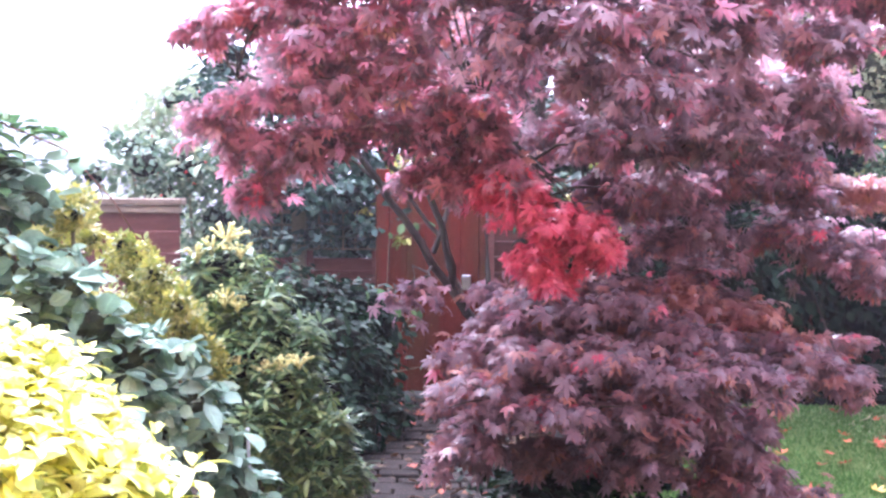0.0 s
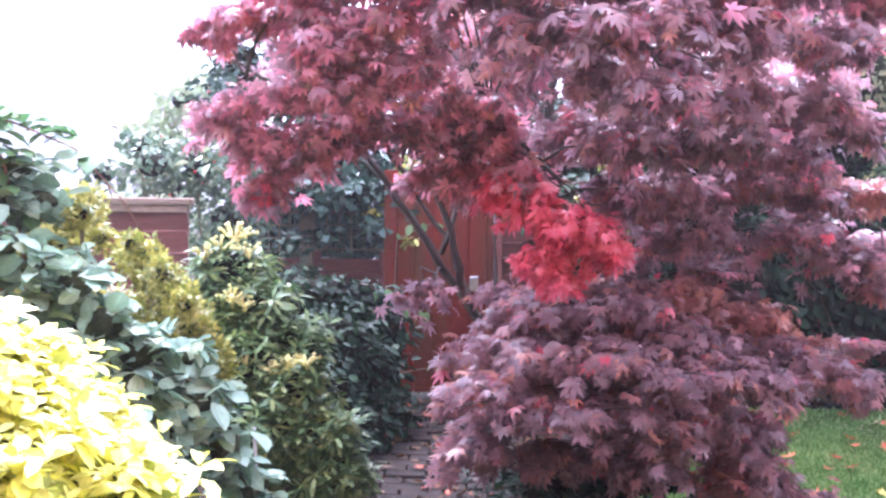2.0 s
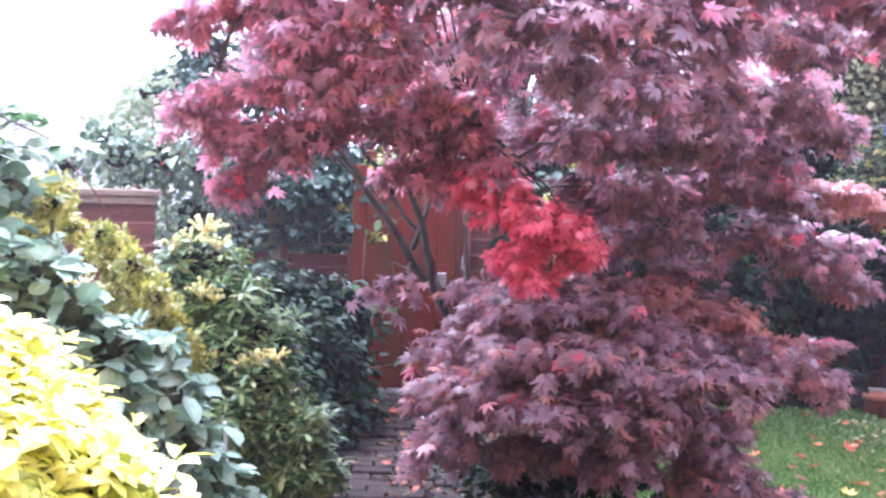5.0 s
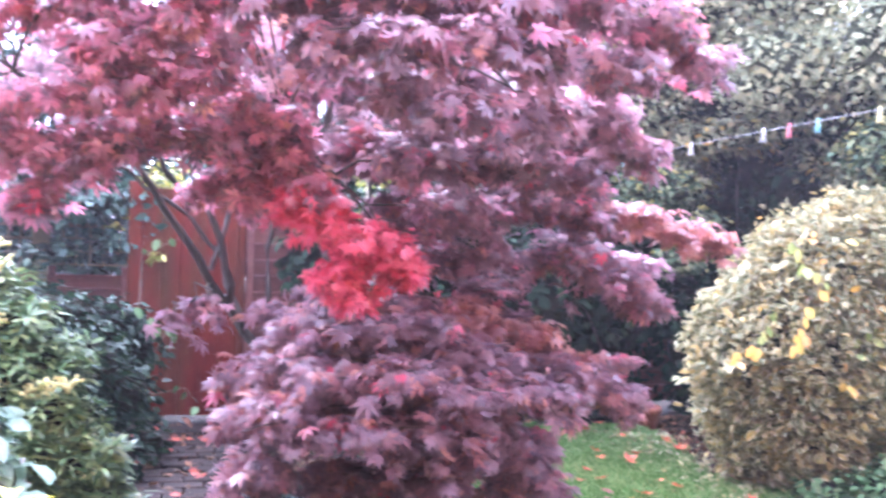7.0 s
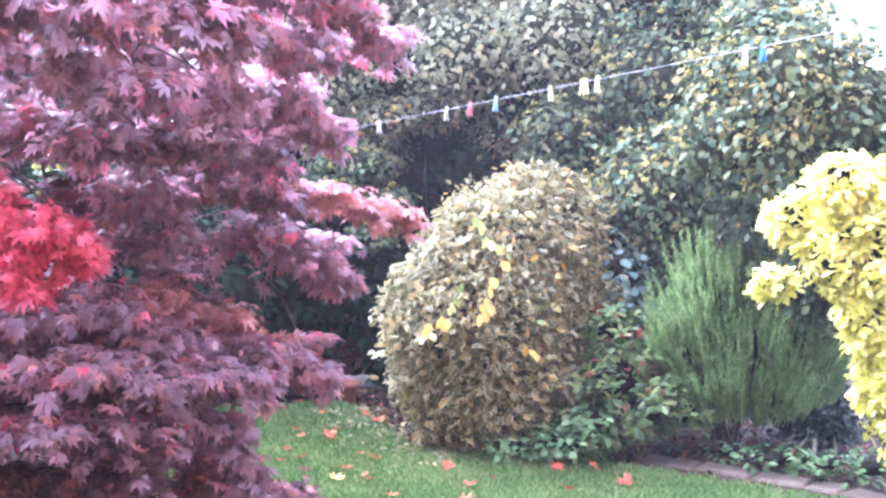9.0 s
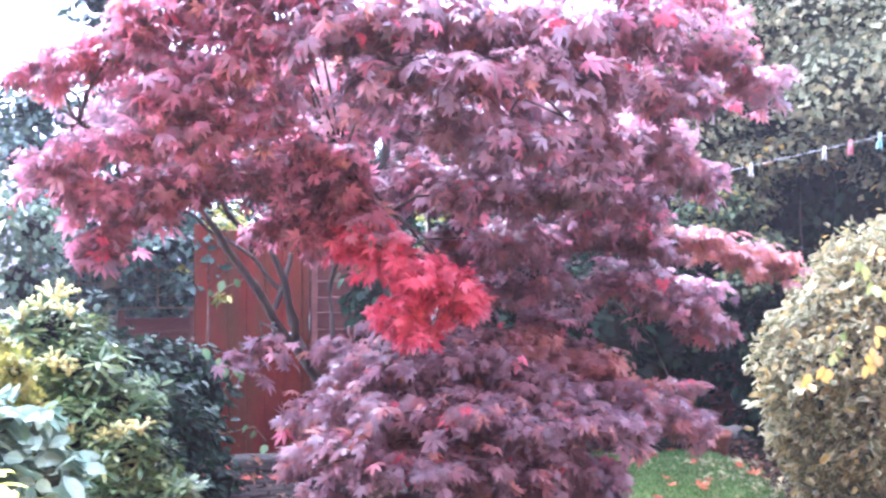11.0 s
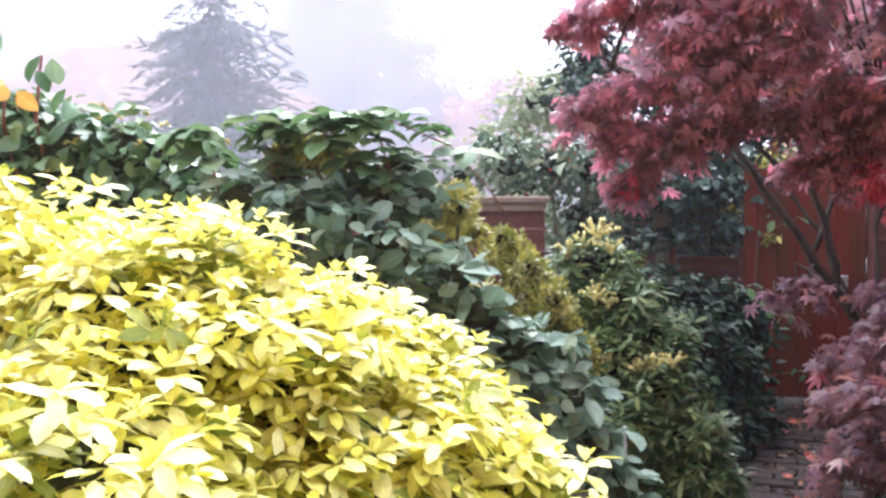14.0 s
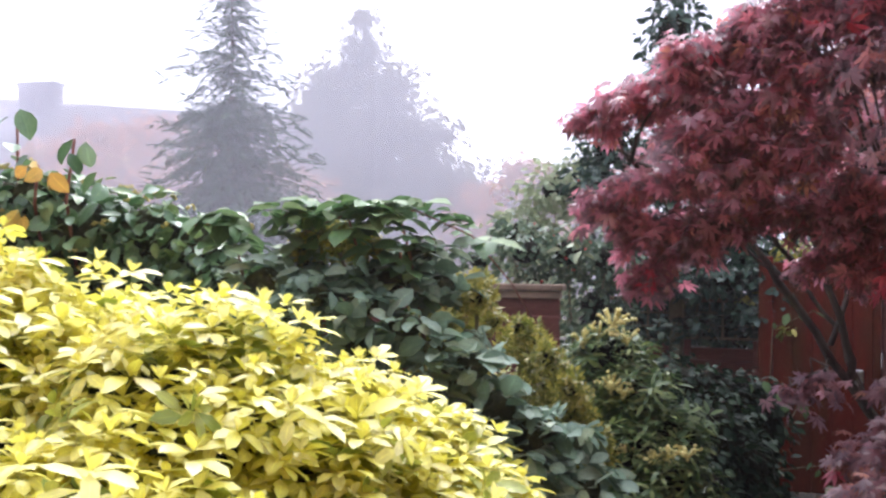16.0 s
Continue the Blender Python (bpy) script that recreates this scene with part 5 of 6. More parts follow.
HEDGE_D = [(0.82, 8.49, 1.70, 0.44, 0.44), (1.37, 8.51, 1.80, 0.49, 0.49), (1.96, 8.53, 1.90, 0.54, 0.54), (2.56, 8.65, 2.01, 0.55, 0.55), (3.16, 8.76, 1.72, 0.60, 0.60), (3.87, 8.48, 1.62, 0.70, 0.70), (4.37, 8.00, 1.53, 0.70, 0.80), (3.46, 8.77, 2.61, 0.70, 0.60), (4.69, 7.41, 1.44, 0.70, 0.80)]
HEDGE_D += [(3.77, 7.98, 2.22, 0.60, 0.50), (2.26, 8.64, 2.50, 0.50, 0.40), (5.09, 6.42, 1.66, 0.60, 0.90), (5.18, 6.03, 2.65, 0.60, 0.60), (4.68, 7.32, 2.27, 0.55, 0.50), (4.70, 6.79, 2.35, 0.55, 0.50), (4.61, 7.85, 2.12, 0.55, 0.50), (4.86, 6.38, 2.57, 0.55, 0.50), (4.44, 8.11, 2.72, 0.55, 0.50), (4.91, 5.78, 2.65, 0.55, 0.50), (3.60, 8.69, 2.29, 0.55, 0.50), (4.14, 8.48, 1.94, 0.55, 0.50)]
shrub("boundary_hedge", (2.46, 8.54, 0.0), "dark evergreen boundary hedge behind the fence", "hedge", HEDGE_D, LEAN, 0.085, 200, M_DARKLEAF, 55, 0.86, 0.45, 0.4, 0.4, 0.8, 0, "leaf", 8, M_BARK)
t, rng = shrub("variegated_hedge", (3.87, 7.38, 0.0), "tall variegated evergreen hedge with cream-edged leaves", "hedge", HEDGE_A, LEAN, 0.05, 720, M_VARIEG, 43, 0.72, 0.5, 0.45, 0.4, 0.62, 0, "leaf", 1, M_BARK, rough=0.14, inside_mat=M_INNER_LEAFY)
extra(t, rng, HEDGE_A[:4], BROAD, 0.065, 40, M_AUTUMN, "yellow_leaf", 0.97)
HEDGE_B = [
    (4.36, 6.21, 1.88, 0.45, 0.36), (4.63, 5.70, 2.26, 0.50, 0.43), (4.41, 5.41, 1.52, 0.46, 0.42), (4.62, 4.89, 2.10, 0.45, 0.40), (4.63, 4.76, 1.53, 0.40, 0.38),
    (4.86, 5.24, 2.68, 0.51, 0.30), (4.63, 4.26, 1.91, 0.32, 0.40), (4.18, 5.85, 1.18, 0.40, 0.40), (4.85, 4.33, 1.53, 0.30, 0.36), (4.91, 4.62, 1.10, 0.40, 0.40), (4.60, 5.51, 0.86, 0.50, 0.60),
    (4.90, 3.72, 1.68, 0.40, 0.50), (4.91, 3.82, 0.98, 0.40, 0.60),
]
HEDGE_B += [(3.16, 7.30, 1.64, 0.30, 0.18), (2.99, 7.30, 1.46, 0.23, 0.16), (3.40, 7.10, 1.41, 0.18, 0.10), (3.25, 7.10, 1.16, 0.19, 0.10), (4.37, 4.88, 1.80, 0.35, 0.35), (4.54, 4.56, 1.79, 0.40, 0.40), (4.47, 4.44, 2.11, 0.38, 0.38), (4.46, 4.71, 2.35, 0.30, 0.30)]
t, rng = shrub("flowering_ivy_hedge", (4.63, 5.21, 0.0), "tall ivy hedge covered in yellow-green flower heads", "hedge", HEDGE_B, LEAN, 0.05, 800, M_HEDGE, 44, 0.74, 0.5, 0.4, 0.5, 0.66, 0, "leaf", 6, M_BARK, rough=0.14, inside_mat=M_INNER_LEAFY)
extra(t, rng, HEDGE_B, UMB, 1.0, 90, M_IVY_FLOWER, "flower_head", 1.0, up_cut=-0.2)
HEDGE_C = [(0.85, 7.42, 1.15, 0.24, 0.35), (1.25, 7.4, 1.3, 0.34, 0.3), (1.7, 7.4, 1.45, 0.38, 0.3), (1.05, 7.4, 0.6, 0.35, 0.6), (1.5, 7.35, 0.75, 0.38, 0.6), (1.95, 7.4, 0.85, 0.38, 0.65), (2.35, 7.45, 0.8, 0.32, 0.6), (3.28, 7.79, 1.17, 0.40, 0.30), (3.56, 7.58, 1.09, 0.28, 0.28), (3.07, 8.06, 0.63, 0.50, 0.60), (3.78, 7.58, 0.64, 0.50, 0.70), (2.47, 8.14, 0.82, 0.40, 0.79), (2.62, 7.70, 1.12, 0.30, 0.25)]
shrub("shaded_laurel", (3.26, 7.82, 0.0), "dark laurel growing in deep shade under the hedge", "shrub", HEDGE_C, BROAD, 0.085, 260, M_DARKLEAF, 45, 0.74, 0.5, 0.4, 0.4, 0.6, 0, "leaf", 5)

DOME = [(3.61, 5.66, 1.14, 0.42, 0.47), (3.35, 5.62, 0.97, 0.49, 0.52), (3.21, 5.60, 0.76, 0.54, 0.48), (3.52, 5.66, 0.76, 0.55, 0.63), (3.33, 5.62, 0.48, 0.59, 0.46), (3.42, 5.62, 0.24, 0.56, 0.26)]
t, rng = shrub("domed_bronze_shrub", (3.22, 5.77, 0.0), "clipped domed shrub with bronze, cream-edged leaves", "shrub", DOME, CRIMP, 0.05, 1800, M_DOME, 46, 0.86, 0.45, 0.6, 0.3, 0.86, 260, "leaf", 5, inside_mat=M_INNER_LEAFY)
extra(t, rng, DOME, [rosette(SR, n, 0.05, 0.03, (-5, 55), 0.3, 3, 0.55, slim_blade) for n in (6, 7, 8)], 1.0, 95, M_DOME, "leafy_tips", 0.97, 0.4, 0.4, 0.1)
extra(t, rng, DOME[:2], BROAD, 0.06, 30, M_AUTUMN, "yellow_leaf", 1.02, 0.2, 0.3, 0.6)
# yellowing climber trailing over the dome
TRAILS = [[(2.94, 5.27, 1.35), (2.94, 5.18, 1.27), (3.01, 5.12, 1.15), (2.91, 5.10, 0.98), (2.87, 5.08, 0.88), (2.84, 5.07, 0.79)],
          [(3.32, 5.14, 0.92), (3.24, 5.10, 0.81), (3.15, 5.08, 0.68), (3.18, 5.08, 0.60)],
          [(2.78, 5.18, 1.01), (2.74, 5.17, 0.93), (2.72, 5.17, 0.84), (2.65, 5.25, 0.79), (2.63, 5.26, 0.71)]]
for way in TRAILS:
    t = thing("climber", way[-1], "thin climber with yellowing leaves over the domed shrub", "climber", "climbers on the domed shrub")
    bm = bmesh.new()
    fine = []
    for a, b in zip(way, way[1:]):
        fine += bend(rng, Vector(a), Vector(b), 4, 0.01, 0.008)[:-1]
    tube(bm, fine, [0.0025] * len(fine), 5)
    part("stem", bm, M_STEM, t, "", True)
    p = np.array([tuple(q + Vector((rng.normal(0, 0.022), -0.015, rng.normal(0, 0.02)))) for q in fine])
    out = np.tile(np.array((0.1, -1.0, 0.2)), (len(p), 1))
    m = orient(rng, p, out, 0.06, 0.2, 0.3, 0.8)
    cut = len(m) // 2
    leaves("leaf_spray", rng, BROAD, m[:cut], M_YELLOWING, t, 2)
    leaves("leaf_spray", rng, BROAD, m[cut:], M_AUTUMN, t, 2)
for k in range(18):
    s = (k % 9) / 8
    q = Vector((3.27 + 0.1 * math.sin(s * 5) - (0.12 if k > 8 else 0), 5.24, 1.25 - 0.7 * s)) + Vector((rng.normal(0, 0.06), 0, rng.normal(0, 0.05)))
    d = Vector((q.x - 3.4, (q.y - 5.7) * 1.15, (q.z - 0.6) * 0.75))
    q = Vector((3.41, 5.70, 0.67)) + Vector((d.x, d.y, d.z / 0.75)) * (0.53 / max(0.3, d.length))
    o = new("climber_leaf", tri_mesh("climber_leaf", *BROAD[k % 3], M_AUTUMN if k % 3 else M_GOLD))
    adopt(o, t)
    o.matrix_basis = Matrix.Translation(q) @ pose(0, 0, 0, -60 + rng.normal(0, 20), 0, 170 + rng.normal(0, 35)) @ Matrix.Scale(rng.uniform(0.035, 0.055), 4)
ROSEMARY = [(4.27, 4.90, 0.87, 0.19, 0.25), (4.62, 4.90, 0.91, 0.18, 0.24), (4.09, 4.85, 0.68, 0.19, 0.19), (4.45, 4.85, 0.60, 0.30, 0.27), (4.79, 4.80, 0.65, 0.24, 0.24), (4.63, 4.80, 0.37, 0.27, 0.14), (4.20, 4.80, 0.40, 0.23, 0.13), (5.00, 4.75, 0.49, 0.16, 0.20)]
ROS = [sprig(SR, 60, h, 0.036) for h in (0.2, 0.27, 0.34)]


def rosemary():
    rng = np.random.default_rng(47)
    t = thing("rosemary_bush", (4.49, 4.93, 0.0), "bushy green rosemary with upright needled stems", "shrub")
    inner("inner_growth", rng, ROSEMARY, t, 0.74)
    for k in range(7):
        x, y, z, r, rz = ROSEMARY[k % 4]
        limb("stem", rng, (4.5 + rng.normal(0, 0.05), 4.93 + rng.normal(0, 0.05), -0.05), (x, y, z - 0.2), 0.014, 0.006, M_BARK, t, 0, 0.04)
    p, out = fill_clump(rng, ROSEMARY, 520, 0.45, 0.9)
    n = len(p)
    upd = unit(unit(p - np.array((4.62, 4.85, 0.1))) + np.array((0, 0, 0.9)) + rng.normal(0, 0.14, (n, 3)))
    side = unit(np.cross(upd, rng.normal(0, 1, (n, 3))))
    m = np.zeros((n, 4, 4))
    s = rng.uniform(0.7, 1.15, n)[:, None]
    m[:, :3, 0], m[:, :3, 1], m[:, :3, 2], m[:, :3, 3], m[:, 3, 3] = side * s, np.cross(upd, side) * s, upd * s, p - np.array((0, 0, 0.1)), 1
    m = m[p[:, 2] > 0.2]
    leaves("foliage", rng, ROS, m, M_ROSEMARY, t, 120, "sprig")


rosemary()
CH2 = [(3.82, 3.61, 1.54, 0.15, 0.13), (3.73, 3.83, 1.38, 0.13, 0.11), (3.82, 3.64, 1.23, 0.16, 0.18), (3.93, 3.55, 0.98, 0.13, 0.18), (3.90, 4.09, 1.06, 0.11, 0.07), (3.99, 3.55, 0.65, 0.10, 0.12), (4.03, 3.49, 1.27, 0.25, 0.40), (4.19, 3.43, 0.69, 0.30, 0.40)]
t, rng = shrub("small_golden_choisya", (4.28, 3.40, 0.0), "golden-yellow evergreen shrub leaning over the rosemary", "shrub", CH2, GOLDEN, 0.95, 380, M_CHOISYA, 48, 0.8, 0.55, 0.35, 0.2, 0.75, 60, "shoot", 4)
SKIM = [(3.74, 5.08, 0.69, 0.17, 0.14), (3.69, 4.98, 0.47, 0.22, 0.20), (3.79, 4.83, 0.31, 0.20, 0.16), (3.95, 4.74, 0.31, 0.14, 0.12), (3.90, 5.09, 0.37, 0.25, 0.25)]
t, rng = shrub("skimmia_shrub", (3.77, 4.96, 0.0), "low glossy skimmia with dark red bud clusters", "shrub", SKIM, [rosette(SR, 9, 0.08, 0.03, (5, 50), 0.2, 2) for _ in range(3)], 0.9, 170, M_SKIMMIA, 49, 0.6, 0.65, 0.3, 0.1, 0.75, 40, "leaf_whorl", 4)
extra(t, rng, SKIM[:3], [umbel(SR, 0.02)], 1.1, 90, M_BUD, "bud_cluster", 1.02, up_cut=0.0)
GREY = [(4.01, 5.35, 0.99, 0.16, 0.16), (4.05, 5.25, 0.76, 0.15, 0.16), (4.02, 5.45, 1.17, 0.10, 0.09)]
shrub("blue_grey_shrub", (3.92, 5.44, 0.0), "blue-grey leafy shrub behind the skimmia", "shrub", GREY, BROAD, 0.07, 420, M_GREY, 50, 0.65, 0.5, 0.4, 0.4, 0.65)
GER = [(3.39, 5.02, 0.14, 0.26, 0.10), (3.14, 5.16, 0.10, 0.16, 0.07), (3.51, 4.93, 0.23, 0.18, 0.13), (3.59, 5.18, 0.22, 0.25, 0.16)]
shrub("geranium_clump", (3.48, 5.10, 0.0), "low soft green ground-cover plant at the lawn's edge", "plant", GER, BROAD, 0.05, 900, M_GERANIUM, 51, 0.5, 0.8, 0.35, 0.1, 0.5, 0, "leaf", 2, group="ground cover")
GER2 = [(4.26, 4.35, 0.11, 0.22, 0.08), (4.41, 4.15, 0.11, 0.22, 0.08), (4.46, 3.91, 0.13, 0.20, 0.09), (4.15, 4.60, 0.10, 0.14, 0.05)]
shrub("geranium_clump", (4.41, 4.20, 0.0), "low soft green ground-cover plant on bare soil", "plant", GER2, BROAD, 0.042, 330, M_GERANIUM, 52, 0.4, 0.8, 0.35, 0.1, 0.5, 0, "leaf", 2, group="ground cover")

# dark leaves standing in for the shadow under the rosemary
UNDER = [(5.10, 4.88, 0.15, 0.16, 0.14), (4.98, 4.59, 0.15, 0.18, 0.14), (5.67, 5.11, 0.15, 0.20, 0.14), (4.95, 4.95, 0.15, 0.14, 0.14)]
shrub("under_shade_leaves", (4.47, 4.30, 0.0), "low leaves added under the rosemary, coloured dark for its shade", "plant", UNDER, OVAL, 0.05, 600, M_DARKLEAF, 54, 0.6, 0.7, 0.35, 0.1, 0.5, 0, "leaf", 2, group="ground cover")

# terracotta pot and a stack of slabs in the corner
pot = thing("flower_pot", (3.05, 7.06, 0.0), "small terracotta flower pot on bare soil", "pot")
bm = bmesh.new()
lathe(bm, [(0.058, 0), (0.08, 0.13), (0.088, 0.13), (0.09, 0.17), (0.078, 0.17), (0.072, 0.13)], (3.05, 7.06, 0.0))
part("body", bm, M_TERRA, pot, "", True)
bm = bmesh.new()
lathe(bm, [(0.0725, 0.135), (0.05, 0.15), (0.01, 0.152)], (3.05, 7.06, 0.0))
part("potting_soil", bm, M_SOIL, pot)
for i in range(4):
    bm = bmesh.new()
    box(bm, (2.78 + random.uniform(-0.03, 0.03), 7.22, 0.03 + 0.075 * i), (0.42, 0.26, 0.05), (0, 0, random.uniform(-5, 5)), 0.008)
    for v in bm.verts:
        v.co += Vector((0, 0, 0.004 * noise.noise(v.co * 9)))
    tagged(part("stone_slab", bm, M_DARKSTONE, None), "grey stone slab in a low stack", "slab", "stacked slabs")

# washing line with pegs
LINE_L, LINE_R = Vector((2.68, 6.50, 1.82)), Vector((3.12, 2.98, 2.085))
LA, LB = LINE_L.lerp(LINE_R, -0.14), LINE_L.lerp(LINE_R, 2.02)
line = thing("washing_line", LA, "pale washing line stretched across the garden", "line")
bm = bmesh.new()


def on_line(s):
    return LINE_L.lerp(LINE_R, s)


tube(bm, [LA, LINE_L, on_line(0.5), LINE_R, LB], [0.0016] * 5, 6)
part("cord", bm, M_LINE, line, "", True)


def peg(p, mat, label, lean):
    t = thing("clothes_peg", p, label, "clothes peg", "pegs on the line")
    for s in (-1, 1):
        bm = bmesh.new()
        box(bm, (0, s * 0.006, -0.022), (0.012, 0.006, 0.075), (s * 5, 0, 0), 0.002)
        o = part("prong", bm, mat, t)
        o.matrix_parent_inverse = Matrix()
        o.matrix_basis = pose(0, 0, 0, 0, lean, 70)
    bm = bmesh.new()
    tube(bm, [(-0.008, 0, -0.005), (0.008, 0, -0.005)], [0.006, 0.006], 8)
    o = part("spring", bm, M_METAL, t, "coiled steel spring")
    o.matrix_parent_inverse = Matrix()
    o.matrix_basis = pose(0, 0, 0, 0, lean, 70)


PEGS = ((-0.103, M_YELLOW, "cream"), (-0.064, M_AQUA, "pale blue"), (0.049, M_BLUE, "blue"), (0.138, M_WHITE, "white"), (0.317, M_WHITE, "white"), (0.373, M_PINK, "pink"), (0.431, M_AQUA, "aqua"), (0.543, M_YELLOW, "cream"), (0.603, M_YELLOW, "cream"), (0.609, M_YELLOW, "cream"), (0.630, M_YELLOW, "cream"), (0.858, M_WHITE, "white"), (0.881, M_BLUE, "blue"), (0.971, M_AQUA, "aqua"))
for s, mat, word in PEGS:
    peg(on_line(s), mat, word + " plastic clothes peg hanging on a line", random.uniform(-14, 14))


# fallen leaves on the lawn and path
def fallen():
    rng = np.random.default_rng(61)
    def curled():
        v, f, r = maple_leaf(rng)
        v[:, 2] = 0.75 * (v[:, 0] ** 2 + 0.5 * v[:, 1] ** 2) + 0.03
        return v, f, r

    meshes = [tri_mesh("fallen_leaf", *curled(), m) for m in (M_FALLEN, M_LITTER, M_FALLEN, M_AUTUMN)]
    k = 0
    while k < 90:
        if k < 62:
            x, y = rng.uniform(1.2, 3.9), rng.uniform(4.3, 7.1)
            if not inside(x, y, LAWN):
                continue
            z = 0.068
        else:
            x, y, z = rng.uniform(-0.4, 0.8), rng.uniform(5.2, 7.4), 0.03
        o = new("fallen_leaf", meshes[rng.choice(4, p=(0.5, 0.05, 0.38, 0.07))])
        s = rng.uniform(0.07, 0.115)
        o.matrix_basis = pose(x, y, z, rng.normal(0, 14), rng.normal(0, 14), rng.uniform(0, 360)) @ Matrix.Scale(s, 4)
        tagged(o, "fallen red maple leaf lying on the ground", "leaf", "fallen leaves")
        k += 1


fallen()

def litter():
    rng = np.random.default_rng(62)
    shapes = [blade(0.05, 0.028, 0.4, c) for c in (-0.4, 0.3, 0.6)] + [tuple([maple_leaf(rng)[0] * 0.07, *maple_leaf(rng)[1:]])]
    ps = []
    for x0, x1, y0, y1, n in ((2.6, 5.2, 3.2, 7.6, 3600), (-0.9, 0.9, 4.8, 7.5, 700), (1.2, 3.2, 6.7, 7.6, 900)):
        ps += [(x, y, rng.uniform(0.005, 0.03)) for x, y in zip(rng.uniform(x0, x1, n), rng.uniform(y0, y1, n)) if not inside(x, y, LAWN)]
    p = np.array(ps)
    m = orient(rng, p, unit(rng.normal(0, 1, p.shape)), 1.0, 0.92, 0.25, 0.0, 0.3)
    tagged(leaves("leaf_litter", rng, shapes, m, M_LITTER, None), "brown and red leaf litter on the soil", "leaf litter", kind="stuff")
    n = 520
    p = np.stack([rng.normal(2.78, 0.16, n), rng.uniform(5.2, 6.8, n), rng.uniform(0.03, 0.07, n)], 1)
    m = orient(rng, p, unit(rng.normal(0, 1, p.shape)), 0.7, 0.92, 0.25, 0.0, 0.3)
    tagged(leaves("golden_leaf_litter", rng, shapes[:3], m, M_DOME, None), "fallen golden-brown leaves beside the domed shrub", "leaf litter", kind="stuff")


litter()

# pale stakes among the plants
for p, q, lab in (((-0.50, 3.54, 0.0), (-0.53, 3.52, 0.72), "thin pale plant stake among the shrubs"), ((1.34, 4.90, 0.0), (1.34, 4.90, 0.74), "short pale wooden plant stake under the maple")):
    bm = bmesh.new()
    tube(bm, [p, q], [0.006, 0.006], 8)
    tagged(part("plant_stake", bm, M_LINE, None), lab, "stake")

# dark leaves standing in for the shadow under the maple
COVER = [(0.3, 4.4, 0.06, 0.16, 0.09), (0.45, 4.2, 0.05, 0.18, 0.09), (0.75, 4.25, 0.06, 0.2, 0.1), (0.28, 4.7, 0.06, 0.16, 0.1), (1.0, 4.4, 0.05, 0.2, 0.09), (0.45, 4.34, 0.30, 0.19, 0.09), (0.73, 4.39, 0.30, 0.21, 0.09), (0.34, 4.63, 0.28, 0.18, 0.08), (0.96, 4.60, 0.27, 0.22, 0.09), (0.60, 4.09, 0.29, 0.17, 0.07)]
shrub("shade_ground_cover", (0.74, 4.50, 0.0), "low ground-cover leaves under the maple, coloured dark for its shade", "plant", COVER, OVAL, 0.05, 500, M_DARKLEAF, 53, 0.5, 0.8, 0.35, 0.1, 0.5, 0, "leaf", 2, group="ground cover")
# fern under the maple
t = thing("fern", (0.41, 4.0, 0.0), "green fern fronds under the maple", "fern")
rng = np.random.default_rng(71)
for i in range(9):
    a = rng.uniform(0, 6.28)
    out = []
    for j in range(16):
        s = j / 15
        for sd_ in (-1, 1):
            ln = 0.09 * math.sin(math.pi * (0.12 + 0.86 * s)) + 0.01
            out.append(moved(blade(ln, 0.018, 0.1, 0.2), pose(0, 0.4 * s, 0.28 * s - 0.34 * s * s, -10, 0, -sd_ * 68)))
    o = new("frond", tri_mesh("frond", *merge(out), M_BRAMBLE))
    adopt(o, t)
    o.matrix_basis = pose(0.41 + rng.normal(0, 0.03), 4.0 + rng.normal(0, 0.03), 0.03, rng.uniform(15, 40), 0, math.degrees(a))

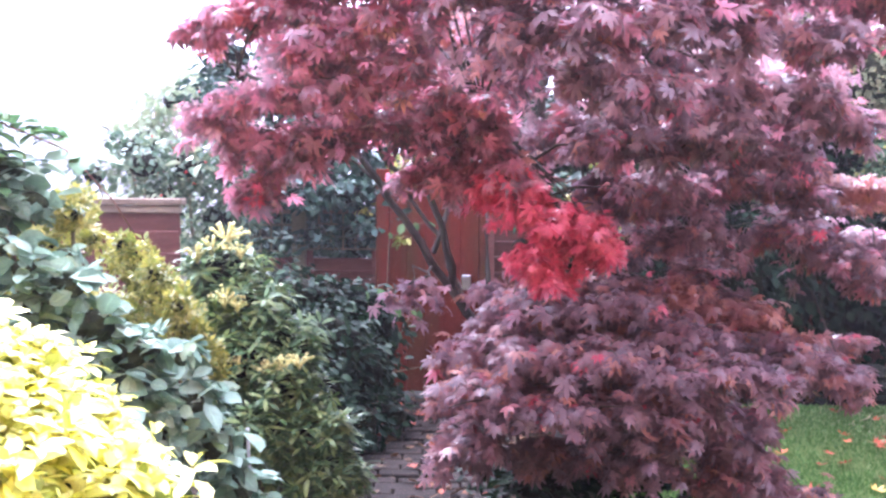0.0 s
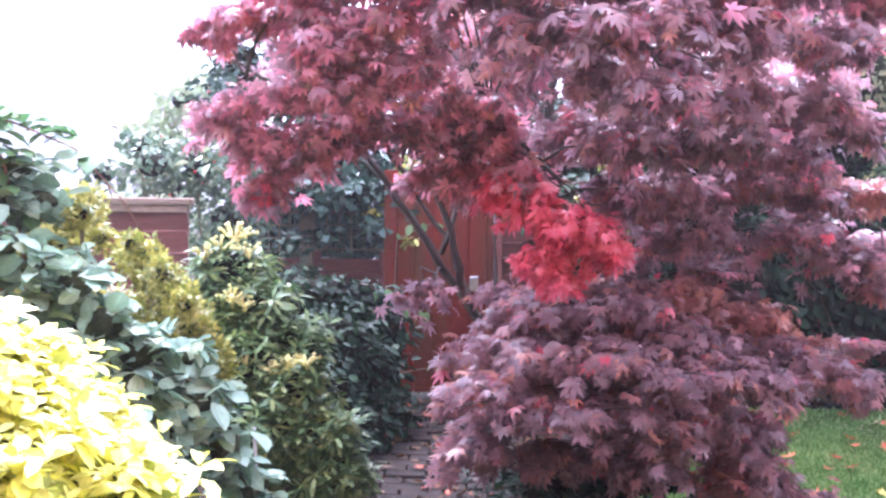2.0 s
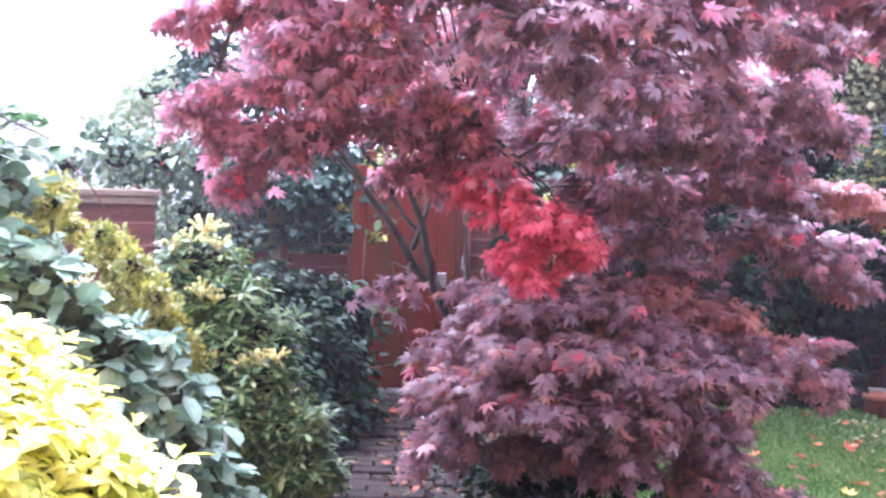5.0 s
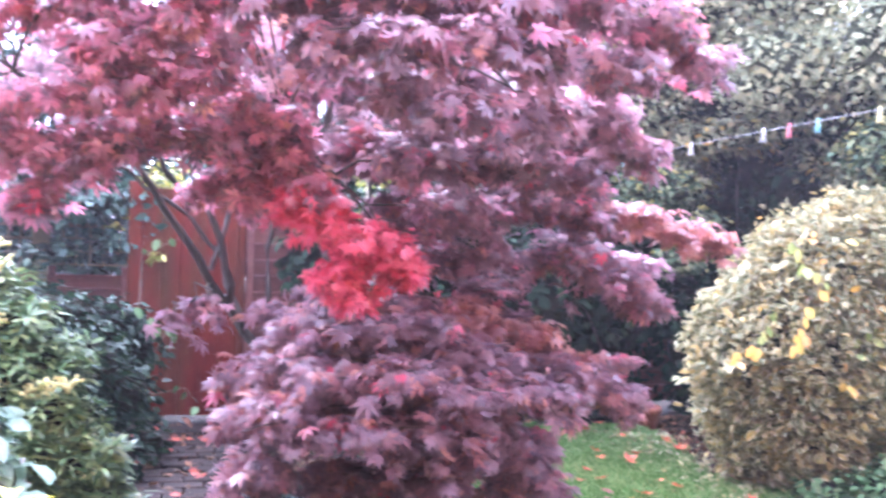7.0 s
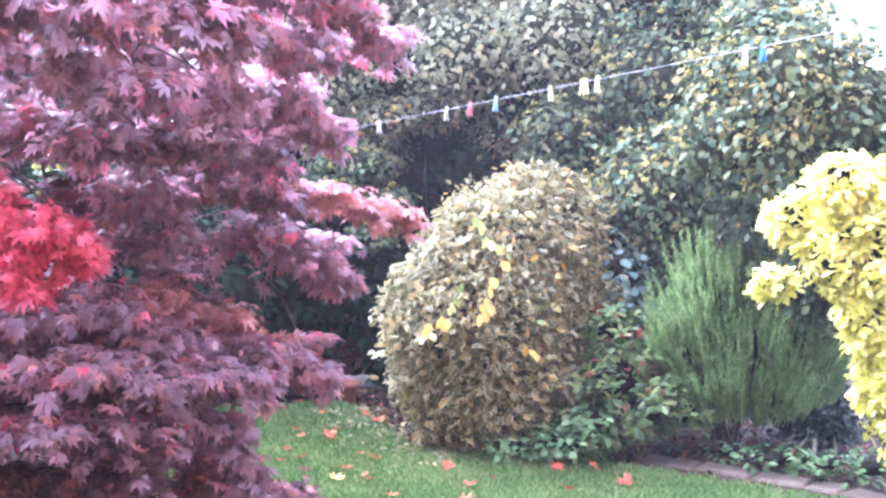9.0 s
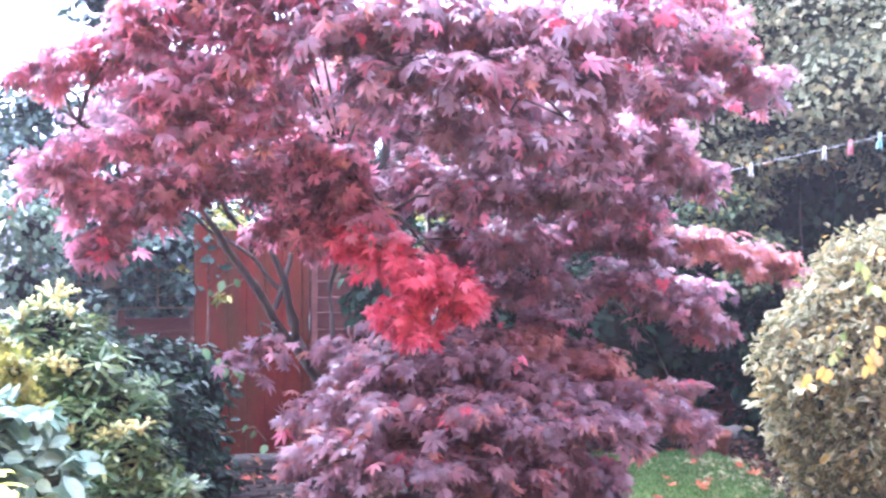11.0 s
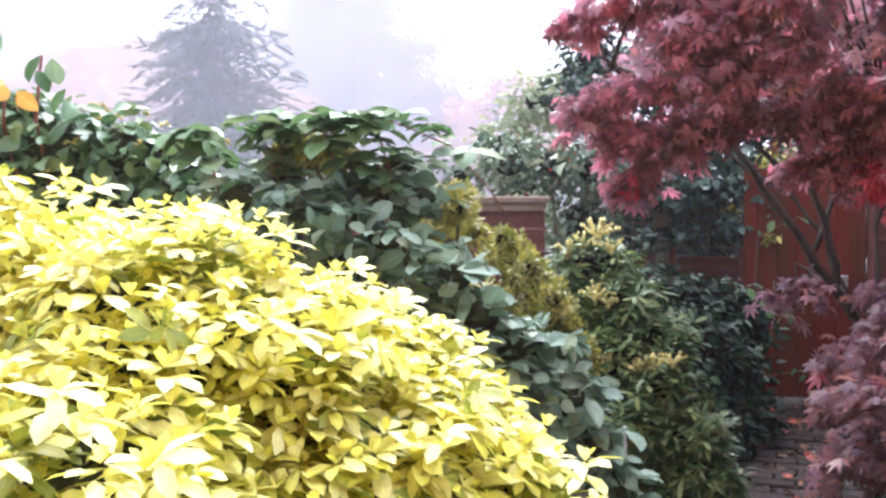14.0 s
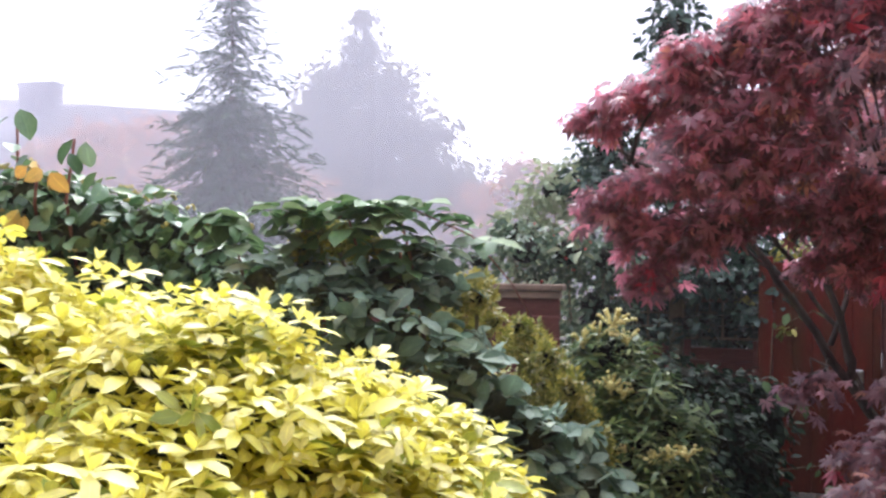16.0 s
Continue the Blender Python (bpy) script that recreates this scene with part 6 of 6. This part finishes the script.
# ---------------- beyond the garden ----------------
def spruce():
    rng = np.random.default_rng(81)
    bx, by, h = -15.21, 27.5, 10.08
    t = thing("spruce_tree", (bx, by, 0.0), "tall drooping spruce half hidden in mist", "tree")
    limb("trunk", rng, (bx, by, -0.2), (bx, by, h), 0.2, 0.015, M_BARK, t, 0, 0.02, 8)
    frond = []
    for _ in range(4):
        out = []
        for j in range(14):
            s = j / 13
            for sd_ in (-1, 1):
                out.append(moved(lean_blade(0.24 * (1.1 - 0.7 * s) * rng.uniform(0.7, 1.3), 0.1, 0.1, 0.35), pose(0, s, -0.12 * s * s, -25 + rng.normal(0, 14), 0, -sd_ * rng.uniform(40, 70))))
        frond.append(merge(out))
    p, tip, sz = [], [], []
    z = 0.5
    while z < h:
        k = 1 - z / h
        reach = 4.1 * min(1.0, k * 1.25) ** 0.75 * rng.uniform(0.55, 1.1) + 0.1
        for i in range(int(14 + 34 * k)):
            a = rng.uniform(0, 6.28)
            r = reach * rng.uniform(0.45, 1.15)
            lift = rng.normal(0.1, 0.16)
            n = max(1, int(r / 0.45))
            for q in range(n):
                s = (q + 0.4) / n
                p.append((bx + math.cos(a) * r * s * 0.8, by + math.sin(a) * r * s * 0.8, z + lift - 0.35 * s * s * r * 0.5 + (0.25 * s if k < 0.4 else 0)))
                b = a + rng.normal(0, 0.4)
                tip.append((math.cos(b), math.sin(b), -0.25 + rng.normal(0, 0.4)))
                sz.append(rng.uniform(0.28, 0.55) * (0.55 + 0.45 * min(1, k * 2)))
        z += rng.uniform(0.1, 0.34)
    p, tip, sz = np.array(p), unit(np.array(tip)), np.array(sz)[:, None]
    face = np.tile((0, 0, 1.0), (len(p), 1)) + rng.normal(0, 0.3, (len(p), 3))
    face = unit(face - tip * (face * tip).sum(1)[:, None])
    m = np.zeros((len(p), 4, 4))
    m[:, :3, 0], m[:, :3, 1], m[:, :3, 2], m[:, :3, 3], m[:, 3, 3] = np.cross(tip, face) * sz, tip * sz, face * sz, p, 1
    leaves("crown", rng, frond, m, M_SPRUCE, t)


spruce()
FAR = [(-16.67, 40.37, 9.63, 0.90, 1.00), (-17.97, 40.40, 8.05, 1.40, 1.40), (-15.48, 40.10, 8.11, 1.40, 1.30), (-16.49, 39.75, 6.21, 2.19, 1.70), (-18.88, 40.44, 6.46, 1.50, 1.50), (-14.40, 39.95, 6.20, 1.30, 1.20), (-13.52, 39.99, 4.40, 1.89, 1.60), (-17.50, 40.01, 3.64, 3.19, 1.99)]
FAR += [(x + RNG.normal(0, 1.5), y, z + RNG.normal(0, 1.0), 0.5, 0.45) for x, y, z, r, rz in FAR for _ in range(4)]
t, rng = shrub("far_tree", (-15.22, 40.56, 0.0), "large broad-crowned tree fading into mist", "tree", FAR, LEAN, 0.3, 42, M_FARTREE, 82, 0, 0.4, 0.5, 0.5, 0.1, 0, "leaf", 7, M_BARK, rough=0.28)
ORANGE = [(-24.44, 34.48, 5.10, 1.59, 1.30), (-22.15, 34.47, 5.38, 1.39, 1.30), (-19.97, 34.99, 4.39, 1.49, 1.30), (-26.43, 34.49, 4.62, 1.59, 1.20), (-22.95, 34.52, 3.30, 4.48, 1.99), (-17.98, 35.01, 3.27, 2.49, 1.59)]
shrub("autumn_tree_row", (-22.95, 34.57, 0.0), "orange autumn trees low in the mist", "trees", ORANGE, LEAN, 0.34, 40, M_FARORANGE, 83, 0.6, 0.4, 0.5, 0.5, 0.5)
ORANGE2 = [(-9.49, 38.93, 4.35, 1.10, 0.99), (-8.31, 38.95, 3.65, 1.10, 0.88), (-11.13, 38.95, 3.43, 1.32, 0.99), (-6.56, 38.96, 3.03, 1.42, 0.88), (-9.50, 38.99, 2.24, 3.29, 1.32)]
shrub("autumn_shrub_row", (-8.04, 33.06, 0.0), "orange-brown shrubs low in the mist", "shrubs", ORANGE2, LEAN, 0.3, 45, M_FARORANGE, 84, 0.6, 0.4, 0.5, 0.5, 0.5)

WOOD = [(-26.12, 66.00, 4.82, 3.22, 2.86), (-22.74, 66.00, 4.00, 3.18, 2.47), (-19.42, 66.00, 3.89, 2.79, 2.44), (-16.21, 66.00, 3.27, 2.41, 2.07), (-13.42, 66.00, 2.51, 2.38, 2.04), (-48.46, 66.00, 9.29, 3.11, 2.33), (-53.07, 66.00, 9.52, 3.16, 2.77), (-36.89, 66.00, 5.76, 5.22, 2.61), (-24.71, 66.00, 3.89, 2.68, 2.01), (-20.70, 66.00, 3.45, 2.68, 1.67), (-17.35, 66.00, 3.17, 2.35, 1.34)]
shrub("far_wood", (-16.0, 66.0, 0.0), "row of autumn trees almost lost in mist", "trees", WOOD, LEAN, 0.5, 26, M_FARTREE, 85, 0.7, 0.4, 0.5, 0.5, 0.5)

house = thing("far_house", (-38.0, 44.0, 0.0), "long low house roof with one chimney in mist", "house")
hx0, hx1, hy = -52.0, -22.0, 46.0
bm = bmesh.new()
box(bm, ((hx0 + hx1) / 2, hy + 4, 3.0), (hx1 - hx0, 7.4, 6.0), bevel=0)
part("wall", bm, M_RENDER, house)
bm = bmesh.new()
prof = [(hy - 0.2, 6.2), (hy + 4, 10.2), (hy + 8.2, 6.2)]
ends = [[bm.verts.new((x, y, z + (0.8 if i == 0 else -1.9))) for y, z in prof] for i, x in enumerate((hx0 - 0.3, hx1 + 0.3))]
for a, b in ((0, 1), (1, 2), (2, 0)):
    bm.faces.new((ends[0][a], ends[0][b], ends[1][b], ends[1][a]))
bm.faces.new(ends[0][::-1]), bm.faces.new(ends[1])
bmesh.ops.recalc_face_normals(bm, faces=bm.faces)
part("roof", bm, M_SLATE, house)
bm = bmesh.new()
box(bm, (-38.9, hy + 3.6, 9.85), (2.2, 0.9, 1.6), bevel=0.03)
box(bm, (-38.9, hy + 3.6, 10.67), (2.35, 1.05, 0.16), bevel=0.03)
part("chimney", bm, M_PAVER, house)

# pale haze sheets: thicker far ones for mist, thin near ones imitate veiling glare
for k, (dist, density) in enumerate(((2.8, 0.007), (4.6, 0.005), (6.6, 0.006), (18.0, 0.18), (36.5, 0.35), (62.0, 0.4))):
    bm = bmesh.new()
    prev = None
    for i in range(25):
        a = radians(-80 + (100 if dist > 10 else 160) * i / 24)
        x, y = math.sin(a) * dist, math.cos(a) * dist
        pair = (bm.verts.new((x, y, -0.03)), bm.verts.new((x, y, 26)))
        if prev:
            bm.faces.new((prev[0], pair[0], pair[1], prev[1]))
        prev = pair
    ob = part("haze_sheet", bm, haze_mat("mist", density, (0.94, 0.93, 0.97) if dist < 10 else (0.8, 0.78, 0.86)), None)
    ob.visible_shadow = False
    tagged(ob, "pale see-through sheet, for far mist or an added near veil", "mist", kind="structure")
